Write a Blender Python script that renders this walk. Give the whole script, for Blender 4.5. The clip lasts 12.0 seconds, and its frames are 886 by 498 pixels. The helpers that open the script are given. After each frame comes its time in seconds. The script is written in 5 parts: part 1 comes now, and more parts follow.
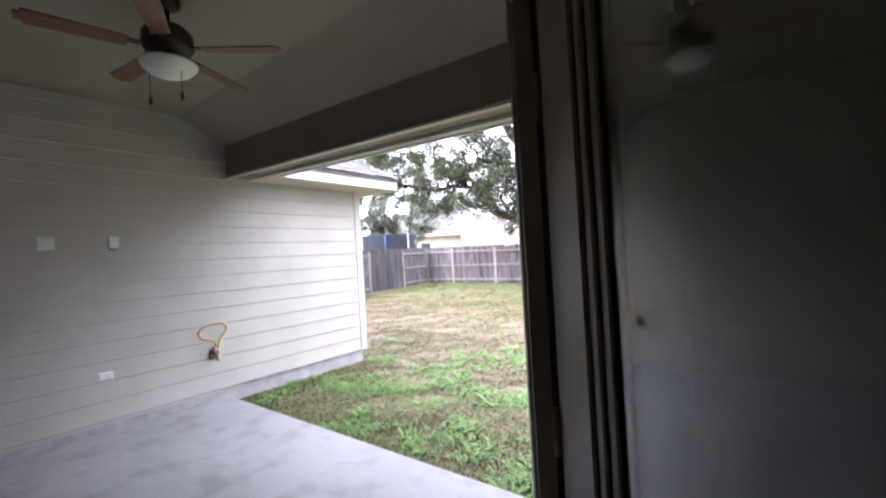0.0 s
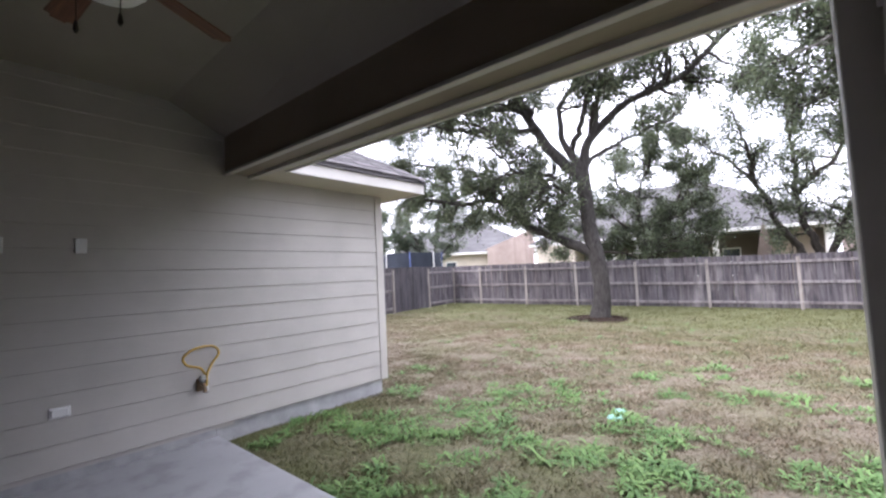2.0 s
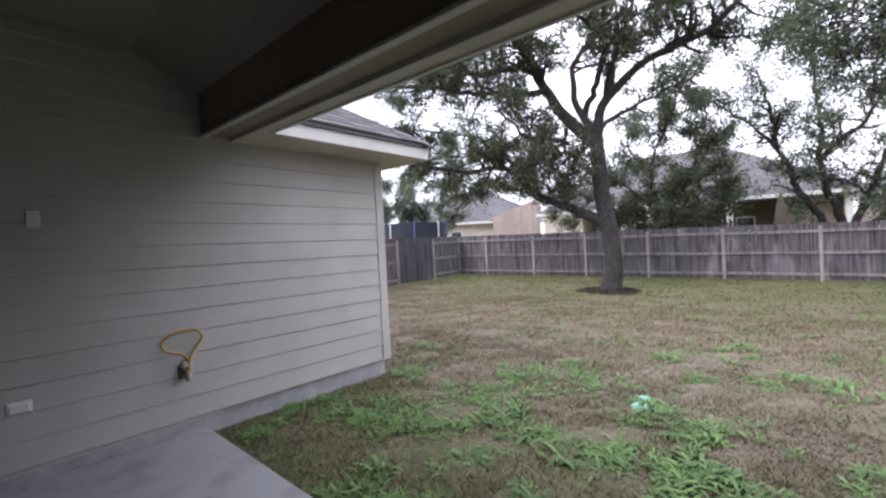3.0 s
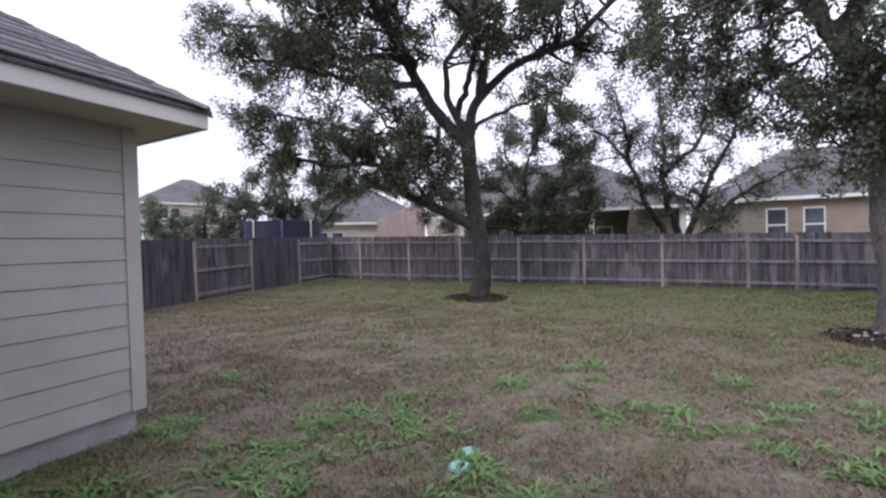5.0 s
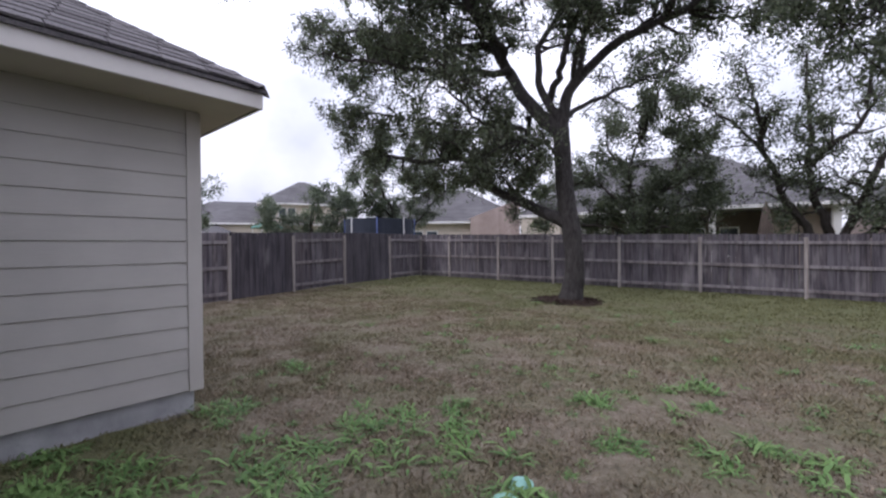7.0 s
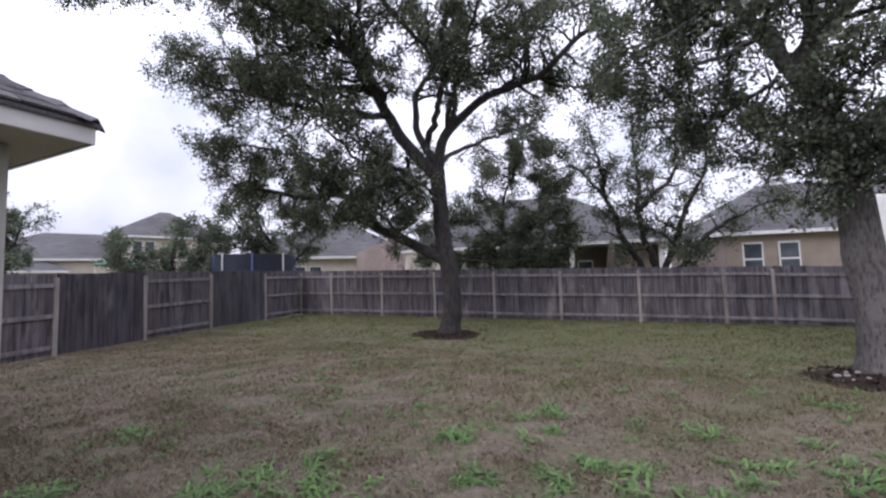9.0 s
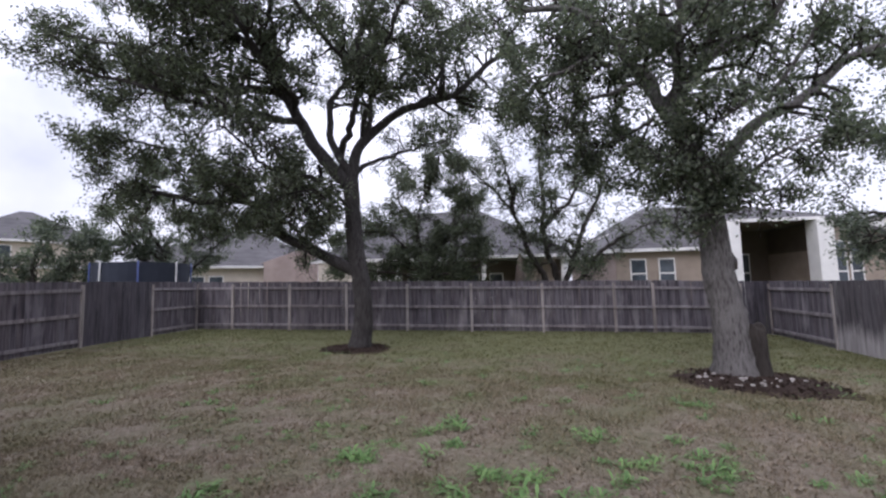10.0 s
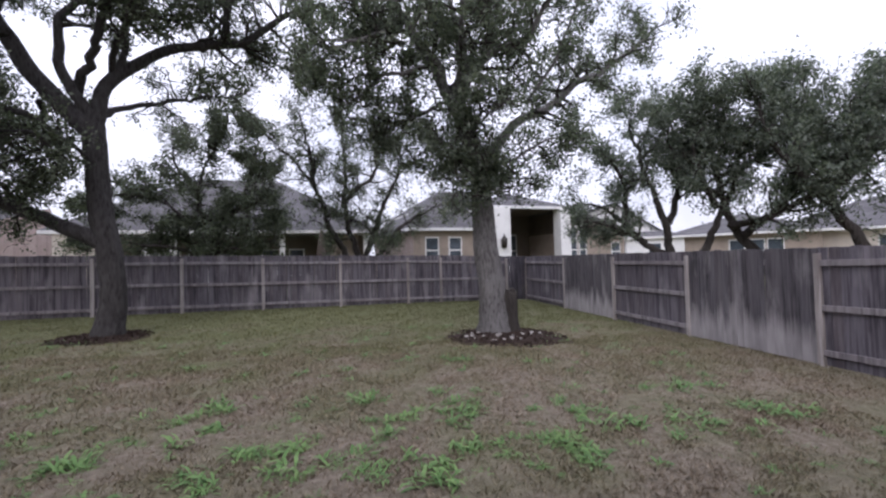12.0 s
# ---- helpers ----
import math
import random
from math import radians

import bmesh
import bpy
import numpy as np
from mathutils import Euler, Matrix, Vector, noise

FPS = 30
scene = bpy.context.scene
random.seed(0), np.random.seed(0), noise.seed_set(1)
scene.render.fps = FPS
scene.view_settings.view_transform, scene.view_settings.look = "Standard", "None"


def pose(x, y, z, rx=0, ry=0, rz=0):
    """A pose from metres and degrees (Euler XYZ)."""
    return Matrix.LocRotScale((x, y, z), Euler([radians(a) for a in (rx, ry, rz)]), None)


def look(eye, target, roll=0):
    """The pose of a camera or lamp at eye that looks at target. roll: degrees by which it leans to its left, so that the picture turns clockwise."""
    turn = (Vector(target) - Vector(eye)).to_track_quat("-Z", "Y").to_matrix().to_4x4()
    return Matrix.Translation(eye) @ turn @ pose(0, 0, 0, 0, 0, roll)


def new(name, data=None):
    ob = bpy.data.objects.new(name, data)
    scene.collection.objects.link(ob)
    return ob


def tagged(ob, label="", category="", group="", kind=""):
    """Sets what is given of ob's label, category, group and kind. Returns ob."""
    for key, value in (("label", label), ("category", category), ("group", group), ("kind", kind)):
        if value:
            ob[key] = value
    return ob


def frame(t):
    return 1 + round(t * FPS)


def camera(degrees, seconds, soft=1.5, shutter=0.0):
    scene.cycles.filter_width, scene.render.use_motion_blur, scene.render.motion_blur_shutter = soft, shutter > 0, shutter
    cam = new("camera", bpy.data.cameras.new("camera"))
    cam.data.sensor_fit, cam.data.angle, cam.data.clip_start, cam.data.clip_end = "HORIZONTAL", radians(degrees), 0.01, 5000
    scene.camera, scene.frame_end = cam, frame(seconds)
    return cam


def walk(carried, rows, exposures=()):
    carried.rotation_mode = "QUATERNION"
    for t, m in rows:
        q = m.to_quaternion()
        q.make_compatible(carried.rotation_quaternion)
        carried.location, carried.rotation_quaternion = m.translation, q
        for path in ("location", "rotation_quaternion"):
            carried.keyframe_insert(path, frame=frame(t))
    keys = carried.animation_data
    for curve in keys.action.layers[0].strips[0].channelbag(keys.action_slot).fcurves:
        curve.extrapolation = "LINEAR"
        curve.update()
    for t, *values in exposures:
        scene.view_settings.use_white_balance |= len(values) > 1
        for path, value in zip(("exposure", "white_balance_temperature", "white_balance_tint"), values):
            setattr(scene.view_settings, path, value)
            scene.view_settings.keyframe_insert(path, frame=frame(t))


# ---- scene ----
cam = camera(93.2, 12.0, soft=2.4)
PATH = [
    (0, (0.128, 0.054, 1.473), (-1.095, 1.636, 1.496), -3.2),
    (0.5, (0.063, 0.214, 1.475), (-1.098, 1.843, 1.493), -5.0),
    (1, (-0.146, 0.375, 1.493), (-1.317, 1.996, 1.487), -5.7),
    (1.5, (-0.385, 0.57, 1.472), (-1.621, 2.142, 1.436), -2.7),
    (2, (-0.521, 0.688, 1.382), (-1.828, 2.196, 1.511), -2.8),
    (2.5, (-0.717, 0.807, 1.407), (-2.086, 2.264, 1.468), -3.4),
    (2.7, (-0.801, 0.884, 1.424), (-2.168, 2.344, 1.434), -3.4),
    (4.3, (-0.883, 1.896, 1.458), (-1.941, 3.593, 1.474), -2.1),
    (4.5, (-0.847, 2.058, 1.463), (-1.86, 3.782, 1.482), -2.4),
    (5, (-0.831, 2.38, 1.437), (-1.749, 4.157, 1.409), -1.6),
    (5.5, (-0.798, 2.604, 1.397), (-1.869, 4.293, 1.403), -0.4),
    (6, (-0.816, 2.809, 1.322), (-2.053, 4.38, 1.34), -0.2),
    (6.5, (-0.837, 2.956, 1.304), (-2.145, 4.469, 1.307), -0.2),
    (6.7, (-0.845, 2.975, 1.301), (-2.163, 4.48, 1.292), -0.4),
    (8.5, (-0.635, 3.015, 1.385), (-1.621, 4.753, 1.463), -1.7),
    (9, (-0.585, 3.015, 1.398), (-1.444, 4.815, 1.534), -1.6),
    (9.5, (-0.579, 3.02, 1.429), (-1.269, 4.888, 1.606), -0.8),
    (10, (-0.479, 3.047, 1.433), (-0.967, 4.978, 1.611), -1.4),
    (10.5, (-0.396, 3.072, 1.411), (-0.694, 5.043, 1.565), -1.8),
    (11, (-0.317, 3.139, 1.388), (-0.409, 5.133, 1.507), -1.9),
    (11.5, (-0.244, 3.155, 1.357), (-0.087, 5.147, 1.438), -1.7),
    (12, (-0.18, 3.15, 1.324), (0.221, 5.109, 1.373), -1.6),
]
EXPOSURES = [(0, 2.6, 6000, 18), (1, 2.2, 6000, 18), (1.5, 1.9, 6000, 18), (2.5, 1.25, 6000, 18), (4.5, 0.42, 5900, 20), (5.5, 0.12, 5880, 20), (12, 0.02, 5880, 20)]
walk(cam, [(t, look(eye, target, roll)) for t, eye, target, roll in PATH], EXPOSURES)

# ---- world and sun: a bright overcast winter sky ----
world = bpy.data.worlds.new("overcast_sky")
scene.world = world
world.use_nodes = True
wt = world.node_tree
wt.nodes.clear()
w_out = wt.nodes.new("ShaderNodeOutputWorld")
w_bg = wt.nodes.new("ShaderNodeBackground")
w_sky = wt.nodes.new("ShaderNodeTexSky")
w_sky.sky_type = "NISHITA"
w_sky.sun_disc = False
w_sky.sun_elevation = radians(38)
w_sky.sun_rotation = radians(200)
w_sky.dust_density = 4.0
w_gain = wt.nodes.new("ShaderNodeMix")
w_gain.data_type = "RGBA"
w_gain.blend_type = "MULTIPLY"
w_gain.inputs[0].default_value = 1.0
w_gain.inputs[7].default_value = (0.1, 0.1, 0.1, 1)
w_co = wt.nodes.new("ShaderNodeTexCoord")
w_noise = wt.nodes.new("ShaderNodeTexNoise")
w_noise.inputs["Scale"].default_value = 2.6
w_noise.inputs["Detail"].default_value = 5
w_ramp = wt.nodes.new("ShaderNodeValToRGB")
w_ramp.color_ramp.elements[0].position = 0.30
w_ramp.color_ramp.elements[0].color = (0.78, 0.80, 0.87, 1)
w_ramp.color_ramp.elements[1].position = 0.52
w_ramp.color_ramp.elements[1].color = (1.16, 1.16, 1.20, 1)
w_mix = wt.nodes.new("ShaderNodeMix")
w_mix.data_type = "RGBA"
w_mix.inputs[0].default_value = 0.88
wt.links.new(w_sky.outputs[0], w_gain.inputs[6])
wt.links.new(w_co.outputs["Generated"], w_noise.inputs["Vector"])
wt.links.new(w_noise.outputs["Fac"], w_ramp.inputs["Fac"])
# an overcast dome, brighter overhead than at the horizon
w_xyz = wt.nodes.new("ShaderNodeSeparateXYZ")
wt.links.new(w_co.outputs["Generated"], w_xyz.inputs[0])
w_up = wt.nodes.new("ShaderNodeMapRange")
w_up.inputs["From Min"].default_value = 0.0
w_up.inputs["From Max"].default_value = 1.0
w_up.inputs["To Min"].default_value = 0.88
w_up.inputs["To Max"].default_value = 1.85
wt.links.new(w_xyz.outputs[2], w_up.inputs["Value"])
w_dome = wt.nodes.new("ShaderNodeVectorMath")
w_dome.operation = "SCALE"
wt.links.new(w_ramp.outputs["Color"], w_dome.inputs[0])
wt.links.new(w_up.outputs[0], w_dome.inputs["Scale"])
wt.links.new(w_gain.outputs[2], w_mix.inputs[6])
wt.links.new(w_dome.outputs[0], w_mix.inputs[7])
wt.links.new(w_mix.outputs[2], w_bg.inputs["Color"])
w_bg.inputs["Strength"].default_value = 1.0
wt.links.new(w_bg.outputs[0], w_out.inputs[0])

sun = new("sun", bpy.data.lights.new("sun", "SUN"))
sun.data.energy = 0.9
sun.data.angle = radians(25)
sun.data.color = (1.0, 0.96, 0.9)
sun.matrix_world = look((0, 0, 20), (4, 11, 20 - 9.2))


# ---- materials ----
class Nodes:
    """A principled material with a few shortcuts for its nodes."""

    def __init__(self, name, rough=0.7, metal=0.0, spec=0.4):
        self.mat = bpy.data.materials.new(name)
        self.mat.use_nodes = True
        self.tree = self.mat.node_tree
        self.bsdf = self.tree.nodes["Principled BSDF"]
        self.bsdf.inputs["Roughness"].default_value = rough
        self.bsdf.inputs["Metallic"].default_value = metal
        self.bsdf.inputs["Specular IOR Level"].default_value = spec
        self.co = self.add("ShaderNodeTexCoord")
        self.geo = self.add("ShaderNodeNewGeometry")
        self.pos = self.geo.outputs["Position"]

    def add(self, kind):
        return self.tree.nodes.new(kind)

    def link(self, a, b):
        self.tree.links.new(a, b)

    def stretch(self, vec, scale):
        m = self.add("ShaderNodeMapping")
        m.inputs["Scale"].default_value = scale
        self.link(vec, m.inputs["Vector"])
        return m.outputs[0]

    def noise(self, scale, detail=4, vec=None, rough=0.55):
        n = self.add("ShaderNodeTexNoise")
        n.inputs["Scale"].default_value = scale
        n.inputs["Detail"].default_value = detail
        n.inputs["Roughness"].default_value = rough
        self.link(vec or self.pos, n.inputs["Vector"])
        return n.outputs["Fac"]

    def ramp(self, fac, *stops):
        r = self.add("ShaderNodeValToRGB")
        while len(r.color_ramp.elements) < len(stops):
            r.color_ramp.elements.new(0.5)
        for el, (p, c) in zip(r.color_ramp.elements, stops):
            el.position = p
            el.color = (*c, 1) if len(c) == 3 else c
        self.link(fac, r.inputs["Fac"])
        return r.outputs["Color"]

    def mix(self, fac, a, b, mode="MIX"):
        m = self.add("ShaderNodeMix")
        m.data_type = "RGBA"
        m.blend_type = mode
        for k, v in ((0, fac), (6, a), (7, b)):
            if isinstance(v, (int, float)):
                m.inputs[k].default_value = v
            elif isinstance(v, tuple):
                m.inputs[k].default_value = (*v, 1)
            else:
                self.link(v, m.inputs[k])
        return m.outputs[2]

    def math(self, op, a, b=0.0, clamp=False):
        m = self.add("ShaderNodeMath")
        m.operation = op
        m.use_clamp = clamp
        for k, v in ((0, a), (1, b)):
            if isinstance(v, (int, float)):
                m.inputs[k].default_value = v
            else:
                self.link(v, m.inputs[k])
        return m.outputs[0]

    def random(self):
        return self.add("ShaderNodeObjectInfo").outputs["Random"]

    def island(self):
        return self.geo.outputs["Random Per Island"]

    def paint(self, colour):
        if isinstance(colour, tuple):
            self.bsdf.inputs["Base Color"].default_value = (*colour, 1)
        else:
            self.link(colour, self.bsdf.inputs["Base Color"])

    def bump(self, height, strength=0.3, distance=0.01):
        b = self.add("ShaderNodeBump")
        b.inputs["Strength"].default_value = strength
        b.inputs["Distance"].default_value = distance
        self.link(height, b.inputs["Height"])
        self.link(b.outputs[0], self.bsdf.inputs["Normal"])


def painted(name, colour, rough=0.6, spread=0.08, grain=(40, 40, 40), bump=0.12):
    """Paint with faint dirt at a large scale and a fine grain."""
    n = Nodes(name, rough)
    dark = tuple(c * (1 - spread * 2.2) for c in colour)
    light = tuple(min(1, c * (1 + spread)) for c in colour)
    big = n.ramp(n.noise(1.7, 5), (0.3, dark), (0.62, light))
    fine = n.noise(1.0, 4, n.stretch(n.pos, grain))
    n.paint(n.mix(0.18, big, n.ramp(fine, (0.3, dark), (0.7, light))))
    n.bump(fine, bump, 0.004)
    return n.mat


def bark_material(name, a, b, scale=7):
    n = Nodes(name, 0.9, spec=0.2)
    tall = n.stretch(n.pos, (scale * 1.6, scale * 1.6, scale * 0.45))
    v = n.add("ShaderNodeTexVoronoi")
    v.inputs["Scale"].default_value = 1.4
    n.link(tall, v.inputs["Vector"])
    f = n.noise(1.0, 6, tall, 0.7)
    h = n.math("ADD", v.outputs["Distance"], f)
    n.paint(n.mix(n.noise(1.3, 3), n.ramp(h, (0.45, b), (1.0, a)), n.ramp(f, (0.35, b), (0.7, a))))
    n.bump(h, 0.9, 0.03)
    return n.mat


def leaf_material(name, dark, mid, light):
    n = Nodes(name, 0.5, spec=0.45)
    base = n.ramp(n.island(), (0.0, dark), (0.5, mid), (1.0, light))
    patch = n.noise(0.8, 3)
    colour = n.mix(n.math("MULTIPLY", patch, 0.4), base, dark)
    n.paint(colour)
    thin = n.add("ShaderNodeBsdfTranslucent")
    n.link(n.mix(1.0, colour, (1.25, 1.38, 0.95), "MULTIPLY"), thin.inputs[0])
    both = n.add("ShaderNodeMixShader")
    both.inputs[0].default_value = 0.38
    n.link(n.bsdf.outputs[0], both.inputs[1])
    n.link(thin.outputs[0], both.inputs[2])
    out = next(q for q in n.mat.node_tree.nodes if q.type == "OUTPUT_MATERIAL")
    n.link(both.outputs[0], out.inputs["Surface"])
    return n.mat


M = {}
M["siding"] = painted("siding_paint", (0.47, 0.447, 0.42), 0.55, 0.05, (6, 6, 160), 0.25)
M["trim"] = painted("trim_paint", (0.50, 0.472, 0.44), 0.5, 0.05, (30, 30, 6), 0.12)
M["beam"] = painted("beam_paint", (0.24, 0.195, 0.15), 0.6, 0.07, (4, 50, 50), 0.3)
# siding's beige taken darker: the patio's shade is put into the ceiling colour
M["ceiling"] = painted("ceiling_paint_shade", (0.30, 0.27, 0.225), 0.8, 0.04, (60, 60, 60), 0.1)
M["soffit"] = painted("soffit_paint", (0.55, 0.50, 0.42), 0.7, 0.04, (30, 30, 30), 0.1)
M["fascia"] = painted("fascia_paint", (0.66, 0.63, 0.60), 0.5, 0.05, (6, 30, 30), 0.1)
M["door"] = painted("door_paint", (0.20, 0.158, 0.122), 0.4, 0.05, (40, 40, 8), 0.1)
M["seal"] = painted("black_rubber", (0.02, 0.02, 0.02), 0.8, 0.1)
M["plate"] = painted("plate_plastic", (0.74, 0.74, 0.74), 0.4, 0.03)
M["brass"] = painted("aged_metal", (0.20, 0.13, 0.08), 0.45, 0.2)
M["hose"] = painted("yellow_hose", (0.52, 0.34, 0.08), 0.45, 0.1)
M["steel"] = painted("steel_fitting", (0.45, 0.45, 0.44), 0.35, 0.1)
M["bronze"] = painted("bronze_metal", (0.035, 0.028, 0.024), 0.45, 0.2)
M["bowl"] = painted("frosted_glass_bowl", (0.78, 0.78, 0.74), 0.35, 0.02)
M["room"] = painted("interior_paint", (0.45, 0.41, 0.36), 0.8, 0.04)
M["room_floor"] = painted("interior_floor", (0.16, 0.12, 0.09), 0.5, 0.1)
M["cap"] = painted("teal_plastic", (0.33, 0.60, 0.53), 0.5, 0.12)
M["white"] = painted("white_paint", (0.74, 0.73, 0.71), 0.6, 0.05)
M["cream"] = painted("cream_wall", (0.54, 0.48, 0.41), 0.8, 0.06)
M["tan"] = painted("tan_wall", (0.30, 0.245, 0.20), 0.8, 0.08)
# tan porch wall with the deep recess's shade put into its colour
M["porch"] = painted("porch_wall_shade_tint", (0.13, 0.105, 0.085), 0.8, 0.08)
M["umbrella"] = painted("brown_canvas", (0.11, 0.085, 0.07), 0.85, 0.1)
M["teal_canvas"] = painted("teal_canvas", (0.10, 0.26, 0.24), 0.8, 0.08)
M["blue_pad"] = painted("blue_padding", (0.045, 0.07, 0.20), 0.5, 0.08)
M["net"] = painted("dark_net", (0.025, 0.03, 0.045), 0.9, 0.08)
M["stone"] = painted("pale_stone", (0.42, 0.39, 0.36), 0.8, 0.12)

n = Nodes("fan_blade_wood", 0.45)
g = n.noise(1.0, 5, n.stretch(n.co.outputs["Object"], (4, 60, 60)))
n.paint(n.ramp(g, (0.3, (0.10, 0.045, 0.025)), (0.7, (0.22, 0.10, 0.055))))
M["blade"] = n.mat

n = Nodes("patio_concrete", 0.75)
a = n.ramp(n.noise(0.9, 6), (0.3, (0.29, 0.29, 0.305)), (0.7, (0.43, 0.43, 0.445)))
b = n.ramp(n.noise(3.3, 5), (0.36, (0.22, 0.215, 0.22)), (0.5, (0.41, 0.41, 0.425)))
n.paint(n.mix(0.35, a, b))
n.bump(n.noise(90, 4), 0.18, 0.004)
M["concrete"] = n.mat

n = Nodes("foundation_concrete", 0.85)
n.paint(n.ramp(n.noise(5, 6), (0.3, (0.30, 0.30, 0.31)), (0.7, (0.46, 0.46, 0.47))))
n.bump(n.noise(40, 5), 0.4, 0.006)
M["foundation"] = n.mat

n = Nodes("door_glass", 0.02)
n.paint((0.80, 0.82, 0.82))
n.bsdf.inputs["Roughness"].default_value = 0.0
n.bsdf.inputs["IOR"].default_value = 1.52
n.bsdf.inputs["Specular IOR Level"].default_value = 0.5
n.bsdf.inputs["Transmission Weight"].default_value = 1.0
M["glass"] = n.mat

n = Nodes("window_glass", 0.06)
n.paint(n.ramp(n.noise(0.6, 3), (0.3, (0.02, 0.025, 0.03)), (0.7, (0.10, 0.12, 0.14))))
M["pane"] = n.mat

n = Nodes("shingle", 0.9, spec=0.2)
base = n.ramp(n.random(), (0.0, (0.055, 0.051, 0.057)), (0.5, (0.115, 0.107, 0.115)), (1.0, (0.20, 0.187, 0.195)))
n.paint(n.mix(0.45, base, n.ramp(n.noise(70, 3), (0.35, (0.05, 0.05, 0.05)), (0.65, (0.22, 0.2, 0.2)))))
n.bump(n.noise(160, 3), 0.5, 0.004)
M["shingle"] = n.mat

n = Nodes("far_roof", 0.9, spec=0.2)
row = n.noise(1.0, 3, n.stretch(n.pos, (1.2, 1.2, 9)))
n.paint(n.mix(0.5, n.ramp(row, (0.35, (0.070, 0.067, 0.070)), (0.65, (0.145, 0.139, 0.144))), n.ramp(n.noise(0.5, 4), (0.3, (0.085, 0.082, 0.085)), (0.7, (0.155, 0.149, 0.155)))))
M["roof"] = n.mat

n = Nodes("far_brick", 0.9, spec=0.2)
br = n.add("ShaderNodeTexBrick")
br.inputs["Color1"].default_value = (0.30, 0.235, 0.215, 1)
br.inputs["Color2"].default_value = (0.42, 0.335, 0.305, 1)
br.inputs["Mortar"].default_value = (0.5, 0.45, 0.4, 1)
br.inputs["Scale"].default_value = 4.0
br.inputs["Mortar Size"].default_value = 0.015
n.link(n.stretch(n.co.outputs["Object"], (1, 1, 1)), br.inputs["Vector"])
n.paint(n.mix(0.4, br.outputs["Color"], n.ramp(n.noise(2, 4), (0.3, (0.28, 0.22, 0.20)), (0.7, (0.42, 0.35, 0.32)))))
M["brick"] = n.mat


def fence_material(name, dark, light, warm, pale, bleach=0.0):
    n = Nodes(name, 0.9, spec=0.2)
    rnd = n.random()
    shift = n.add("ShaderNodeVectorMath")
    shift.operation = "ADD"
    seed = n.add("ShaderNodeCombineXYZ")
    n.link(n.math("MULTIPLY", rnd, 37.0), seed.inputs[0])
    n.link(n.math("MULTIPLY", rnd, 11.0), seed.inputs[2])
    n.link(n.pos, shift.inputs[0])
    n.link(seed.outputs[0], shift.inputs[1])
    grain = n.noise(1.0, 6, n.stretch(shift.outputs[0], (26, 26, 1.2)), 0.65)
    wash = n.noise(1.0, 4, n.stretch(shift.outputs[0], (5, 5, 0.9)))
    base = n.ramp(grain, (0.3, dark), (0.7, light))
    base = n.mix(n.ramp(rnd, (0.3, (0, 0, 0)), (1.0, (0.55, 0.55, 0.55))), base, n.ramp(wash, (0.35, dark), (0.65, warm)))
    base = n.mix(n.ramp(wash, (0.4, (0, 0, 0)), (0.62, (0.6, 0.6, 0.6))), base, light)
    streak = n.noise(1.0, 5, n.stretch(shift.outputs[0], (16, 16, 0.45)), 0.6)
    base = n.mix(n.ramp(streak, (0.50, (0, 0, 0)), (0.66, (0.75, 0.75, 0.75))), base, dark)
    foot = n.noise(0.8, 4, n.stretch(n.pos, (3.0, 3.0, 0.8)), 0.6)
    base = n.mix(n.ramp(foot, (0.55, (0, 0, 0)), (0.72, (0.55, 0.55, 0.55))), base, pale)
    if bleach:
        # the splash zone near the soil is washed pale, with an edge of its own on every board
        own = n.add("ShaderNodeSeparateXYZ")
        n.link(n.co.outputs["Object"], own.inputs[0])
        edge = n.math("ADD", n.math("MULTIPLY", rnd, 0.35), n.math("MULTIPLY", grain, 0.45))
        low = n.math("MULTIPLY", n.math("SUBTRACT", n.math("ADD", edge, bleach), own.outputs[2]), 3.0, True)
        base = n.mix(n.math("MULTIPLY", low, n.math("MULTIPLY", wash, 1.5, True)), base, pale)
    n.paint(base)
    n.bump(grain, 0.5, 0.006)
    return n.mat


M["picket"] = fence_material("weathered_picket", (0.036, 0.031, 0.039), (0.205, 0.186, 0.205), (0.155, 0.115, 0.10), (0.38, 0.345, 0.355))
M["picket_face"] = fence_material("weathered_picket_face", (0.030, 0.027, 0.034), (0.135, 0.124, 0.140), (0.095, 0.077, 0.074), (0.28, 0.26, 0.27))
M["picket_bleached"] = fence_material("bleached_picket_face", (0.034, 0.031, 0.036), (0.165, 0.152, 0.162), (0.12, 0.095, 0.085), (0.42, 0.39, 0.385), 0.24)
M["rail"] = fence_material("weathered_rail", (0.12, 0.105, 0.11), (0.34, 0.312, 0.318), (0.20, 0.155, 0.13), (0.40, 0.37, 0.37))
M["post"] = fence_material("weathered_post", (0.17, 0.145, 0.135), (0.50, 0.455, 0.43), (0.24, 0.165, 0.13), (0.56, 0.51, 0.48))
M["bark"] = bark_material("oak_bark", (0.21, 0.198, 0.19), (0.035, 0.03, 0.027), 11)
# oak bark darkened so its colour holds the backlit trunk's shade
M["bark_backlit"] = bark_material("shaded_oak_bark", (0.075, 0.069, 0.066), (0.016, 0.014, 0.013), 9)
M["bark_dark"] = bark_material("dark_branch_bark", (0.058, 0.050, 0.044), (0.014, 0.012, 0.010))
M["leaf"] = leaf_material("oak_leaf", (0.038, 0.046, 0.032), (0.095, 0.112, 0.074), (0.20, 0.225, 0.155))
M["leaf_grey"] = leaf_material("grey_oak_leaf", (0.070, 0.086, 0.066), (0.145, 0.170, 0.132), (0.25, 0.275, 0.22))
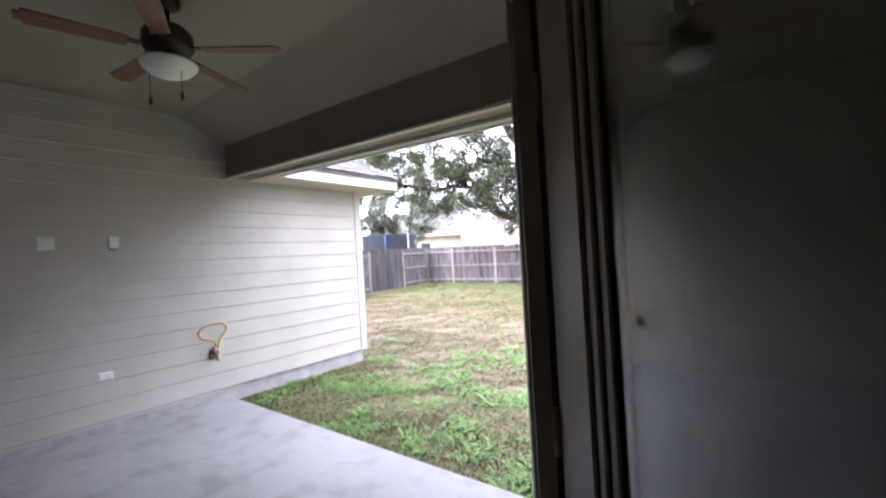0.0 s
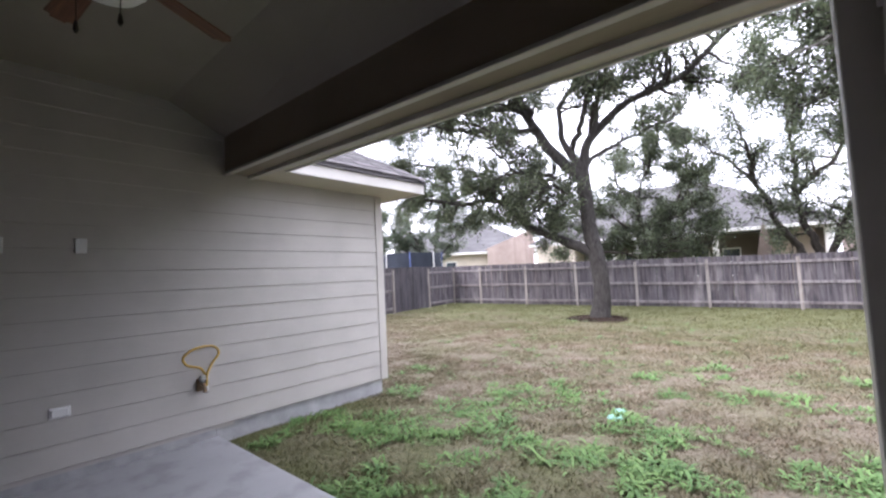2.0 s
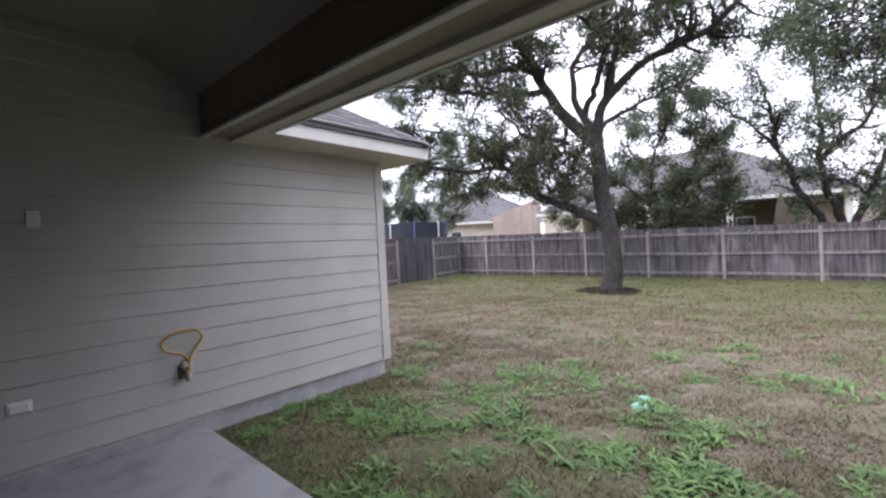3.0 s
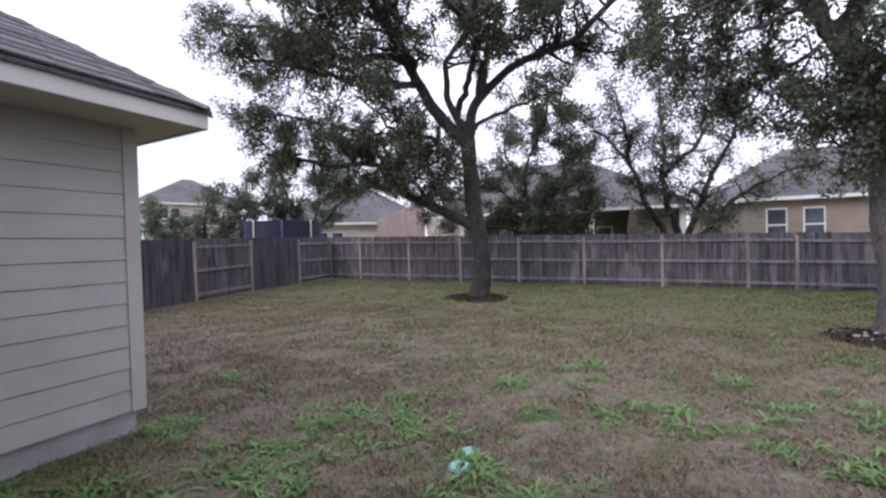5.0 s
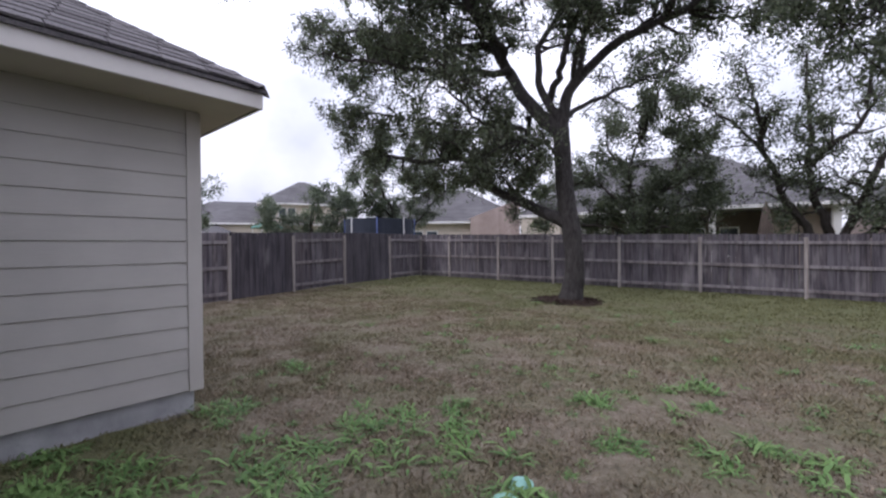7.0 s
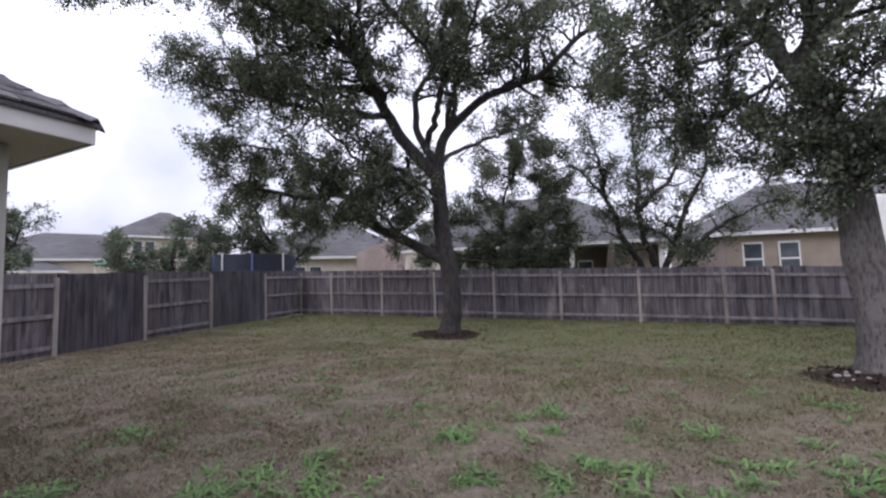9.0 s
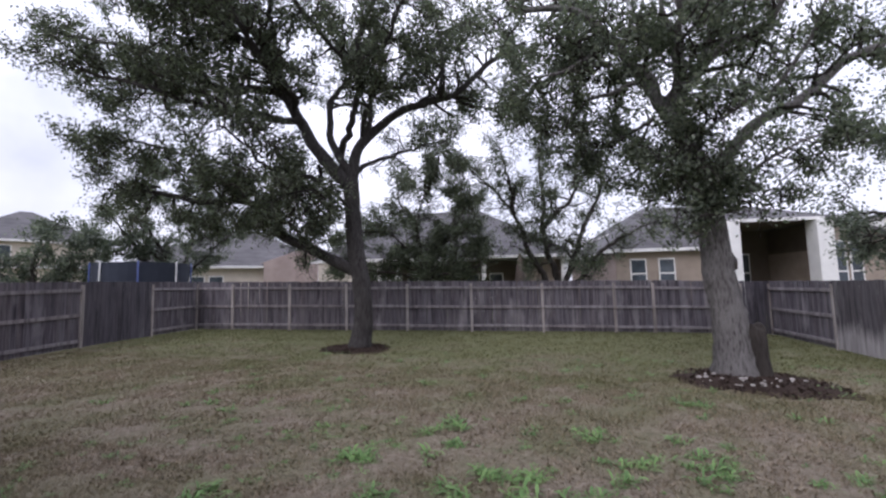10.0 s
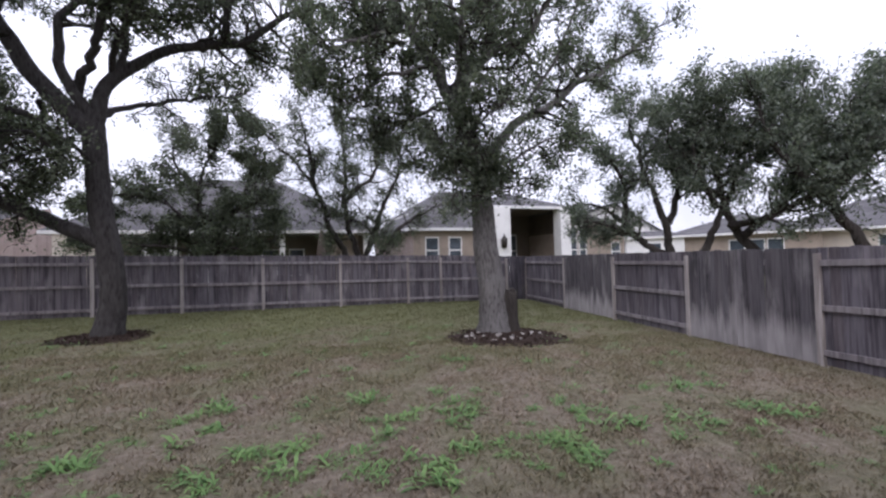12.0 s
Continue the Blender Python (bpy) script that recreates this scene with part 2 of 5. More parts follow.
M["leaf_soft"] = leaf_material("pale_oak_leaf", (0.060, 0.073, 0.052), (0.125, 0.148, 0.105), (0.225, 0.25, 0.18))

n = Nodes("bark_mulch", 0.95, spec=0.15)
n.paint(n.ramp(n.noise(28, 6, None, 0.7), (0.3, (0.022, 0.016, 0.013)), (0.7, (0.085, 0.058, 0.046))))
n.bump(n.noise(40, 6, None, 0.7), 1.0, 0.03)
M["mulch"] = n.mat


def lawn_colour(n):
    """Winter lawn: dry tan turf, greener by the patio, round the trees and along the far fence."""
    xyz = n.add("ShaderNodeSeparateXYZ")
    n.link(n.pos, xyz.inputs[0])
    far = n.math("MULTIPLY", n.math("SUBTRACT", xyz.outputs[1], 8.0), 0.12, True)
    near = n.math("MULTIPLY", n.math("SUBTRACT", 4.9, xyz.outputs[1]), 0.35, True)
    west = n.math("MULTIPLY", n.math("SUBTRACT", -0.8, xyz.outputs[0]), 0.8, True)
    side = n.math("MULTIPLY", near, west)
    bias = n.math("ADD", n.math("MULTIPLY", far, 0.40), n.math("MULTIPLY", side, 0.30))
    f = n.math("ADD", n.math("MULTIPLY", n.noise(0.9, 6, None, 0.65), 0.9), bias)
    dry = n.ramp(n.noise(14, 6, None, 0.7), (0.26, (0.115, 0.092, 0.066)), (0.5, (0.220, 0.184, 0.140)), (0.74, (0.335, 0.288, 0.225)))
    green = n.ramp(n.noise(16, 6, None, 0.7), (0.3, (0.082, 0.090, 0.040)), (0.7, (0.190, 0.198, 0.098)))
    return n.mix(n.ramp(f, (0.37, (0, 0, 0)), (0.72, (0.95, 0.95, 0.95))), dry, green)


n = Nodes("lawn_ground", 0.95, spec=0.15)
n.paint(lawn_colour(n))
n.bump(n.math("ADD", n.noise(22, 6, None, 0.75), n.noise(3.0, 3)), 0.9, 0.03)
M["lawn"] = n.mat
n = Nodes("grass_blade", 0.8, spec=0.2)
tint = n.ramp(n.island(), (0.0, (0.75, 0.71, 0.66)), (1.0, (1.3, 1.26, 1.18)))
n.paint(n.mix(1.0, lawn_colour(n), tint, "MULTIPLY"))
M["blade_grass"] = n.mat
n = Nodes("weed_leaf", 0.6, spec=0.35)
n.paint(n.mix(0.4, n.ramp(n.island(), (0.0, (0.06, 0.125, 0.035)), (0.5, (0.125, 0.235, 0.065)), (1.0, (0.23, 0.36, 0.115))), n.ramp(n.noise(2.0, 3), (0.3, (0.08, 0.145, 0.05)), (0.7, (0.16, 0.26, 0.075)))))
M["weed"] = n.mat


# ---- building helpers ----
def mesh_of(name, verts, faces, smooth=False):
    me = bpy.data.meshes.new(name)
    me.from_pydata([tuple(v) for v in verts], [], [tuple(f) for f in faces])
    if smooth:
        me.polygons.foreach_set("use_smooth", [True] * len(me.polygons))
    me.update()
    return me


def quick_mesh(name, verts, quads, smooth=False):
    """A mesh from numpy arrays; faces all have the same number of corners."""
    me = bpy.data.meshes.new(name)
    k = quads.shape[1]
    me.vertices.add(len(verts))
    me.vertices.foreach_set("co", verts.astype(np.float32).ravel())
    me.loops.add(quads.size)
    me.loops.foreach_set("vertex_index", quads.astype(np.int32).ravel())
    me.polygons.add(len(quads))
    me.polygons.foreach_set("loop_start", np.arange(0, quads.size, k, dtype=np.int32))
    if smooth:
        me.polygons.foreach_set("use_smooth", np.ones(len(quads), dtype=bool))
    me.update(calc_edges=True)
    return me


def put(name, me, material, parent=None, m=None, label=""):
    if material is not None and not me.materials:
        me.materials.append(material)
    ob = new(name, me)
    if parent is not None:
        ob.parent = parent
    if m is not None:
        ob.matrix_basis = m
    if label:
        ob["label"] = label
    return ob


def part(name, bm, material, parent, label=""):
    me = bpy.data.meshes.new(name)
    bm.to_mesh(me)
    bm.free()
    return put(name, me, material, parent, None, label)


def thing(name, m, label, category, group="", kind=""):
    ob = new(name)
    ob.matrix_basis = m
    ob.empty_display_size = 0.2
    return tagged(ob, label, category, group, kind)


def block(x0, x1, y0, y1, z0, z1, bevel=0.0, bm=None):
    bm = bm or bmesh.new()
    made = bmesh.ops.create_cube(bm, size=1, matrix=Matrix.LocRotScale(((x0 + x1) / 2, (y0 + y1) / 2, (z0 + z1) / 2), None, (x1 - x0, y1 - y0, z1 - z0)))
    if bevel:
        edges = list({e for v in made["verts"] for e in v.link_edges})
        bmesh.ops.bevel(bm, geom=edges, offset=bevel, segments=1, affect="EDGES")
    return bm


def block_mesh(name, *dims):
    me = bpy.data.meshes.new(name)
    bm = block(*dims)
    bm.to_mesh(me)
    bm.free()
    return me


def lathe(profile, sides=24, bm=None, origin=(0, 0, 0)):
    """Turns (radius, height) pairs round the vertical axis."""
    bm = bm or bmesh.new()
    rings = []
    for r, z in profile:
        rings.append([bm.verts.new((origin[0] + r * math.cos(2 * math.pi * i / sides), origin[1] + r * math.sin(2 * math.pi * i / sides), origin[2] + z)) for i in range(sides)])
    for a, b in zip(rings, rings[1:]):
        for i in range(sides):
            f = bm.faces.new((a[i], a[(i + 1) % sides], b[(i + 1) % sides], b[i]))
            f.smooth = True
    for ring, flip in ((rings[0], True), (rings[-1], False)):
        bm.faces.new(ring[::-1] if flip else ring)
    return bm


def spline(points, step):
    """Catmull-Rom through the points, as an evenly stepped polyline."""
    p = np.array(points, float)
    if len(p) == 2:
        k = max(2, int(np.linalg.norm(p[1] - p[0]) / step))
        return p[0] + (p[1] - p[0]) * np.linspace(0, 1, k + 1)[:, None]
    q = np.vstack([2 * p[0] - p[1], p, 2 * p[-1] - p[-2]])
    out = []
    for i in range(1, len(q) - 2):
        k = max(1, int(np.linalg.norm(q[i + 1] - q[i]) / step))
        t = np.linspace(0, 1, k, endpoint=False)[:, None]
        a, b, c, d = q[i - 1], q[i], q[i + 1], q[i + 2]
        out.append(0.5 * (2 * b + (c - a) * t + (2 * a - 5 * b + 4 * c - d) * t ** 2 + (3 * b - a - 3 * c + d) * t ** 3))
    return np.vstack([*out, p[-1:]])


def tube(points, radii, sides, verts, quads, wobble=0.0):
    """Adds a tapered tube along the points to the lists."""
    p = np.asarray(points, float)
    t = np.gradient(p, axis=0)
    t /= np.linalg.norm(t, axis=1)[:, None] + 1e-9
    ref = np.array([0.31, 0.17, 0.93]) if abs(t[0][2]) < 0.8 else np.array([1.0, 0.1, 0.0])
    a = np.cross(t, ref)
    a /= np.linalg.norm(a, axis=1)[:, None] + 1e-9
    b = np.cross(t, a)
    ang = np.linspace(0, 2 * np.pi, sides, endpoint=False)
    r = np.asarray(radii, float)[:, None] * np.ones(sides)
    if wobble:
        r = r * (1 + wobble * np.random.randn(len(p), sides) * 0.5 + wobble * np.sin(ang * 3 + p[:, 2:3] * 1.5))
    ring = p[:, None, :] + r[:, :, None] * (np.cos(ang)[None, :, None] * a[:, None, :] + np.sin(ang)[None, :, None] * b[:, None, :])
    start = sum(len(v) for v in verts)
    verts.append(ring.reshape(-1, 3))
    i = np.arange(len(p) - 1)[:, None] * sides
    j = np.arange(sides)[None, :]
    k = (j + 1) % sides
    quads.append((start + np.stack([i + j, i + k, i + sides + k, i + sides + j], -1)).reshape(-1, 4))


def ground_z(x, y):
    """The lawn falls from the patio to the far east corner."""
    x, y = np.asarray(x, float), np.asarray(y, float)
    s = np.clip((y - 4) / 8, 0, 1)
    east = np.clip((y - 2) / 4.5, 0, 1)
    s = s + (np.maximum(s, east) - s) * np.clip((x - 2.0) / 4, 0, 1)
    return -0.09 - (0.0215 * (np.clip(x, -16, 10) + 5.3) + 0.014 * np.clip(x - 3, 0, 7)) * s


# ---- ground ----
gx = np.concatenate([np.linspace(-300, -24, 14), np.linspace(-22, 16, 153), np.linspace(20, 300, 14)])
gy = np.concatenate([np.linspace(-300, -8, 12), np.linspace(-6, 24, 121), np.linspace(28, 300, 14)])
GX, GY = np.meshgrid(gx, gy, indexing="ij")
near_zone = (GX > -14) & (GX < 9) & (GY > 2.6) & (GY < 20)
GZ = ground_z(GX, GY) + np.where(near_zone, 0.012 * np.random.randn(*GX.shape), 0)
under_house = (GX > -14) & (GX < 12) & (GY < 2.25)
GZ = np.where(under_house, -0.35, GZ)
ni, nj = GX.shape
gi = np.arange(ni - 1)[:, None] * nj
gj = np.arange(nj - 1)[None, :]
gq = np.stack([gi + gj, gi + nj + gj, gi + nj + gj + 1, gi + gj + 1], -1).reshape(-1, 4)
ground = put("ground", quick_mesh("ground", np.stack([GX, GY, GZ], -1).reshape(-1, 3), gq, True), M["lawn"])
tagged(ground, "dry tan winter lawn with greener patches and bare soil", "lawn", kind="structure")

# ---- patio slab and floor ----
slab = part("floor", block(-4.79, -0.345, -3.2, 2.30, -0.30, 0.0, 0.012), M["concrete"], None)
tagged(slab, "pale grey broom-finished concrete patio slab with faint stains", "patio", kind="structure")
room_floor = part("floor_indoors", block(-0.345, 4.2, -3.2, 2.2, -0.3, 0.004), M["room_floor"], None)
tagged(room_floor, "dark floor of the unlit room behind the door", "floor", kind="structure")

# ---- walls with lap siding ----
EXPOSE = 0.182


def lap_board_mesh(length):
    """One lap board along y, its foot 16 mm proud, its head tucked behind the next."""
    h, foot, head = EXPOSE + 0.045, 0.017, 0.003
    prof = [(0, 0), (foot - 0.003, 0), (foot, 0.003), (head, h), (0, h)]
    k = len(prof)
    verts = [(x, y, z) for y in (0, length) for x, z in prof]
    faces = [(i, (i + 1) % k, k + (i + 1) % k, k + i) for i in range(k)] + [tuple(range(k - 1, -1, -1)), tuple(range(k, 2 * k))]
    return mesh_of("siding_board", verts, faces)


def clad(wall, x, y0, y1, z0, z1, facing):
    """Hangs lap boards on a wall that runs along y; facing +1 or -1 along x."""
    me = lap_board_mesh(y1 - y0)
    k = 0
    while z0 + k * EXPOSE < z1:
        z = z0 + k * EXPOSE
        put("siding_board", me, M["siding"], wall, pose(x, y0, z) if facing > 0 else pose(x, y1, z, 0, 0, 180))
        k += 1


wall_west = part("wall_west", block(-4.98, -4.812, -3.2, 2.44, 0.06, 3.25), M["siding"], None)
tagged(wall_west, "beige painted lap siding wall beside the patio", "wall", kind="structure")
wing = part("wall_west_wing", block(-4.982, -4.814, 2.44, 4.365, 0.096, 2.5), M["siding"], None)
tagged(wing, "beige painted lap siding wall of the house wing", "wall", kind="structure")
wing_north = part("wall_wing_north", block(-11.2, -4.982, 4.225, 4.365, 0.09, 2.5), M["siding"], None)
tagged(wing_north, "beige painted end wall of the house wing", "wall", kind="structure")
base_wing = part("foundation", block(-11.2, -4.835, 2.28, 4.33, -0.4, 0.098, 0.01), M["foundation"], None)
tagged(base_wing, "grey exposed concrete foundation under the siding", "foundation", kind="structure")
base_patio = part("foundation_patio", block(-5.0, -4.815, -3.2, 2.28, -0.3, 0.092), M["foundation"], None)
tagged(base_patio, "grey concrete footing along the patio wall", "foundation", kind="structure")
corner_board = part("trim", block(-4.94, -4.785, 4.275, 4.388, 0.09, 2.47, 0.004), M["trim"], wing)

wall_east = part("wall_east", block(-0.315, -0.17, 1.02, 2.37, 0.0, 3.25), M["siding"], None)
tagged(wall_east, "beige painted lap siding wall beside the back door", "wall", kind="structure")
part("trim", block(-0.412, -0.312, 2.262, 2.374, 0.0, 2.46, 0.004), M["trim"], wall_east)
wall_east_south = part("wall_east_south", block(-0.315, -0.17, -3.2, -0.10, 0.0, 3.25), M["siding"], None)
tagged(wall_east_south, "beige painted lap siding wall behind the door", "wall", kind="structure")
wall_over = part("wall_over_door", block(-0.315, -0.17, -0.10, 1.02, 2.12, 3.25), M["siding"], None)
tagged(wall_over, "beige siding wall above the back door", "wall", kind="structure")
wall_house_north = part("wall_house_north", block(-0.17, 12.0, 2.2, 2.37, -0.3, 2.5), M["siding"], None)
tagged(wall_house_north, "beige painted rear wall of the house", "wall", kind="structure")
wall_patio_south = part("wall_south", block(-4.98, -0.17, -3.4, -3.2, -0.2, 3.25), M["siding"], None)
tagged(wall_patio_south, "beige painted wall closing the patio", "wall", kind="structure")
for nm, dims in (("wall_room_east", (4.2, 4.35, -3.4, 2.2, -0.2, 3.0)), ("wall_room_south", (-0.17, 4.35, -3.4, -3.2, -0.2, 3.0))):
    tagged(part(nm, block(*dims), M["room"], None), "plain beige interior wall", "wall", kind="structure")
tagged(part("ceiling_room", block(-0.17, 4.35, -3.4, 2.2, 2.75, 2.9), M["room"], None), "plain interior ceiling", "ceiling", kind="structure")

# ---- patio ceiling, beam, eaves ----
# ceiling colour is darker than the siding's, to hold the patio's shade
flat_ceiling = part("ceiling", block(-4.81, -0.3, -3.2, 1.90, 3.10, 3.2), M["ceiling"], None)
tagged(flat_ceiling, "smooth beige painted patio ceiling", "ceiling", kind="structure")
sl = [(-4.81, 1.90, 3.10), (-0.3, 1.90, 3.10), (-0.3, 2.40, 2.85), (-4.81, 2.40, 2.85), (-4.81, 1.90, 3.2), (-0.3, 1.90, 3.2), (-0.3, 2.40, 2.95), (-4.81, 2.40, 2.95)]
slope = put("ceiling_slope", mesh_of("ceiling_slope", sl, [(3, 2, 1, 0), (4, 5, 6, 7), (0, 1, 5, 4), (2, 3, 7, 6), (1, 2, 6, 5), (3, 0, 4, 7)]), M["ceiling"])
tagged(slope, "sloping beige painted edge of the patio ceiling", "ceiling", kind="structure")
beam = part("patio_beam", block(-4.79, -0.10, 2.38, 2.60, 2.50, 2.88, 0.006), M["beam"], None)
tagged(beam, "taupe painted boxed beam across the patio opening", "beam", kind="structure")
part("bottom_trim", block(-4.79, -0.10, 2.365, 2.42, 2.478, 2.503, 0.004), M["trim"], beam)
part("outer_trim", block(-4.79, -0.10, 2.60, 2.66, 2.468, 2.52, 0.004), M["trim"], beam)
SOF = 2.485
FALL = 0.03


def falling(ob):
    """The patio's eave falls a little from the wing towards the east."""
    for v in ob.data.vertices:
        v.co.z -= FALL * max(0.0, v.co.x + 4.4) * min(1.0, max(0.0, (v.co.y - 1.9) / 0.45))
    return ob


patio_soffit = part("soffit_patio", block(-4.30, 3.2, 2.66, 2.75, SOF, SOF + 0.02), M["soffit"], None)
tagged(patio_soffit, "cream painted soffit board under the patio eave", "soffit", kind="structure")
wing_soffit = part("soffit_wing", block(-4.80, -4.305, 2.66, 4.665, SOF - 0.004, SOF + 0.016), M["soffit"], None)
tagged(wing_soffit, "cream painted soffit board under the wing's eave", "soffit", kind="structure")
end_soffit = part("soffit_wing_end", block(-11.2, -4.80, 4.39, 4.665, SOF - 0.004, SOF + 0.016), M["soffit"], None)
tagged(end_soffit, "cream painted soffit board round the wing's end", "soffit", kind="structure")
fascia_wing = part("fascia_wing", block(-4.30, -4.275, 2.78, 4.695, 2.47, 2.60, 0.004), M["fascia"], None)
tagged(fascia_wing, "pale painted fascia board along the wing's eave", "fascia", kind="structure")
fascia_end = part("fascia_wing_end", block(-11.2, -4.30, 4.67, 4.695, 2.47, 2.60, 0.004), M["fascia"], None)
tagged(fascia_end, "pale painted fascia board round the wing's end", "fascia", kind="structure")
fascia_patio = part("fascia_patio", block(-4.30, 3.2, 2.75, 2.775, 2.47, 2.60, 0.004), M["fascia"], None)
tagged(fascia_patio, "pale painted fascia board along the patio eave", "fascia", kind="structure")

for ob in (slope, beam, *beam.children, patio_soffit, fascia_patio):
    falling(ob)

# wing roof: an east slope between a valley and a hip, an end slope, and the patio's own slope
PITCH = 0.64
EX, EY = -4.25, 4.715


def roof_sheet(name, pts, label):
    v = [Vector(p) for p in pts]
    k = len(v)
    verts = v + [p - Vector((0, 0, 0.03)) for p in v]
    faces = [tuple(range(k)), tuple(range(2 * k - 1, k - 1, -1))] + [(i, k + i, k + (i + 1) % k, (i + 1) % k) for i in range(k)]
    ob = put(name, mesh_of(name, verts, faces), M["shingle"])
    return tagged(ob, label, "roof", kind="structure")


RUN = 3.2
ze = 2.625
east_roof = roof_sheet("roof_wing_east", [(EX, EY, ze), (EX - RUN, EY - RUN, ze + RUN * PITCH), (EX - RUN, 2.80 - RUN, ze + RUN * PITCH), (EX, 2.80, ze)], "dark grey asphalt shingle roof slope of the wing")
end_roof = roof_sheet("roof_wing_end", [(EX, EY, ze), (-11.2, EY, ze), (-11.2 + RUN, EY - RUN, ze + RUN * PITCH), (EX - RUN, EY - RUN, ze + RUN * PITCH)], "dark grey asphalt shingle roof slope at the wing's end")
patio_roof = roof_sheet("roof_patio", [(EX, 2.80, ze), (EX - RUN, 2.80 - RUN, ze + RUN * PITCH), (3.2, 2.80 - RUN, ze + RUN * PITCH), (3.2, 2.80, ze)], "dark grey asphalt shingle roof slope over the patio")
roof_top = roof_sheet("roof_top", [(-11.2, EY - RUN, ze + RUN * PITCH + 0.01), (-11.2, -3.4, ze + RUN * PITCH + 0.01), (12, -3.4, ze + RUN * PITCH + 0.01), (12, 2.80 - RUN, ze + RUN * PITCH + 0.01)], "roof deck closing the house")

# ---- back door: frame, and a glazed door standing open ----
door_frame = thing("door_frame", pose(-0.24, 0.46, 0), "taupe painted exterior door frame with brick mould", "door frame", kind="structure")
for y0, y1 in ((0.925 - 0.46, 1.015 - 0.46), (-0.115 - 0.46, -0.02 - 0.46)):
    part("jamb", block(-0.072, 0.07, y0, y1, 0, 2.12, 0.004), M["door"], door_frame)
for y0, y1 in ((0.945 - 0.46, 1.035 - 0.46), (-0.14 - 0.46, -0.045 - 0.46)):
    part("brick_mould", block(-0.098, -0.070, y0, y1, 0, 2.16, 0.010), M["door"], door_frame)
part("head_jamb", block(-0.072, 0.07, -0.48, 0.465, 2.04, 2.12, 0.004), M["door"], door_frame)
part("door_stop", block(-0.02, 0.005, 0.915 - 0.46, 0.926 - 0.46, 0, 2.04, 0.003), M["seal"], door_frame, "black weatherstrip")
part("threshold", block(-0.10, 0.09, -0.48, 0.465, 0.0, 0.022, 0.006), M["bronze"], door_frame)

OPEN = 43
door = thing("door_1", pose(-0.222, 0.915, 0.03, 0, 0, OPEN - 90), "taupe painted full-glass back door standing open", "door", kind="structure")
DW, DH = 0.90, 2.0
STILE = 0.17
part("hinge_stile", block(0.0, STILE, -0.022, 0.022, 0, DH, 0.004), M["door"], door)
part("latch_stile", block(DW - STILE, DW, -0.022, 0.022, 0, DH, 0.004), M["door"], door)
part("top_rail", block(STILE, DW - STILE, -0.022, 0.022, DH - 0.13, DH, 0.003), M["door"], door)
part("bottom_rail", block(STILE, DW - STILE, -0.022, 0.022, 0, 0.22, 0.003), M["door"], door)
for s in (-1, 1):
    for x0, x1, y0, y1 in ((0.150, 0.185, 0.022, 0.034), (0.185, 0.215, 0.018, 0.027), (0.215, 0.245, 0.010, 0.020)):
        for a, b in ((x0, x1), (DW - x1, DW - x0)):
            part("glazing_bead", block(a, b, min(s * y0, s * y1), max(s * y0, s * y1), 0.22, DH - 0.13, 0.005), M["door"], door)
for y in (-0.009, 0.009):
    part("glass_pane", block(STILE, DW - STILE, y - 0.002, y + 0.002, 0.22, DH - 0.13), M["glass"], door, "clear reflective glass")
for z in (0.25, 1.0, 1.72):
    part("hinge", lathe([(0.009, z), (0.009, z + 0.10)], 10, None, (-0.006, -0.026, 0)), M["brass"], door)
part("lever_handle", block(DW - 0.10, DW - 0.085, -0.075, -0.022, 0.93, 0.95, 0.004, block(DW - 0.19, DW - 0.075, -0.085, -0.07, 0.932, 0.95, 0.005)), M["bronze"], door)

clad(wall_west, -4.812, -3.2, 2.44, 0.097, 3.05, 1)
clad(wing, -4.812, 2.44, 4.277, 0.097, 2.40, 1)
clad(wall_east, -0.315, 1.036, 2.26, 0.03, 3.05, -1)
clad(wall_east_south, -0.315, -3.2, -0.142, 0.03, 3.05, -1)


# ---- fences: posts, rails and pickets, some sections faced with pickets on the garden side ----
PICKET_W = 0.140
picket_meshes = []
for k in range(5):
    h = 1.70 + 0.003 * k
    e = 0.004 * k
    bm = block(-PICKET_W / 2, PICKET_W / 2, -0.008, 0.008, 0, h, 0.002)
    for v in bm.verts:
        v.co.x += 0.003 * math.sin(v.co.z * 3 + k) + (0.002 * k if v.co.z > 1 else 0)
        v.co.y += 0.003 * math.cos(v.co.z * 2.2 + k * 2)
    me = bpy.data.meshes.new("picket")
    bm.to_mesh(me)
    bm.free()
    picket_meshes.append(me)
face_meshes = {key: [me.copy() for me in picket_meshes] for key in ("picket_face", "picket_bleached")}
post_mesh = block_mesh("fence_post", -0.045, 0.045, -0.045, 0.045, -0.25, 1.68, 0.006)
rail_meshes = {}


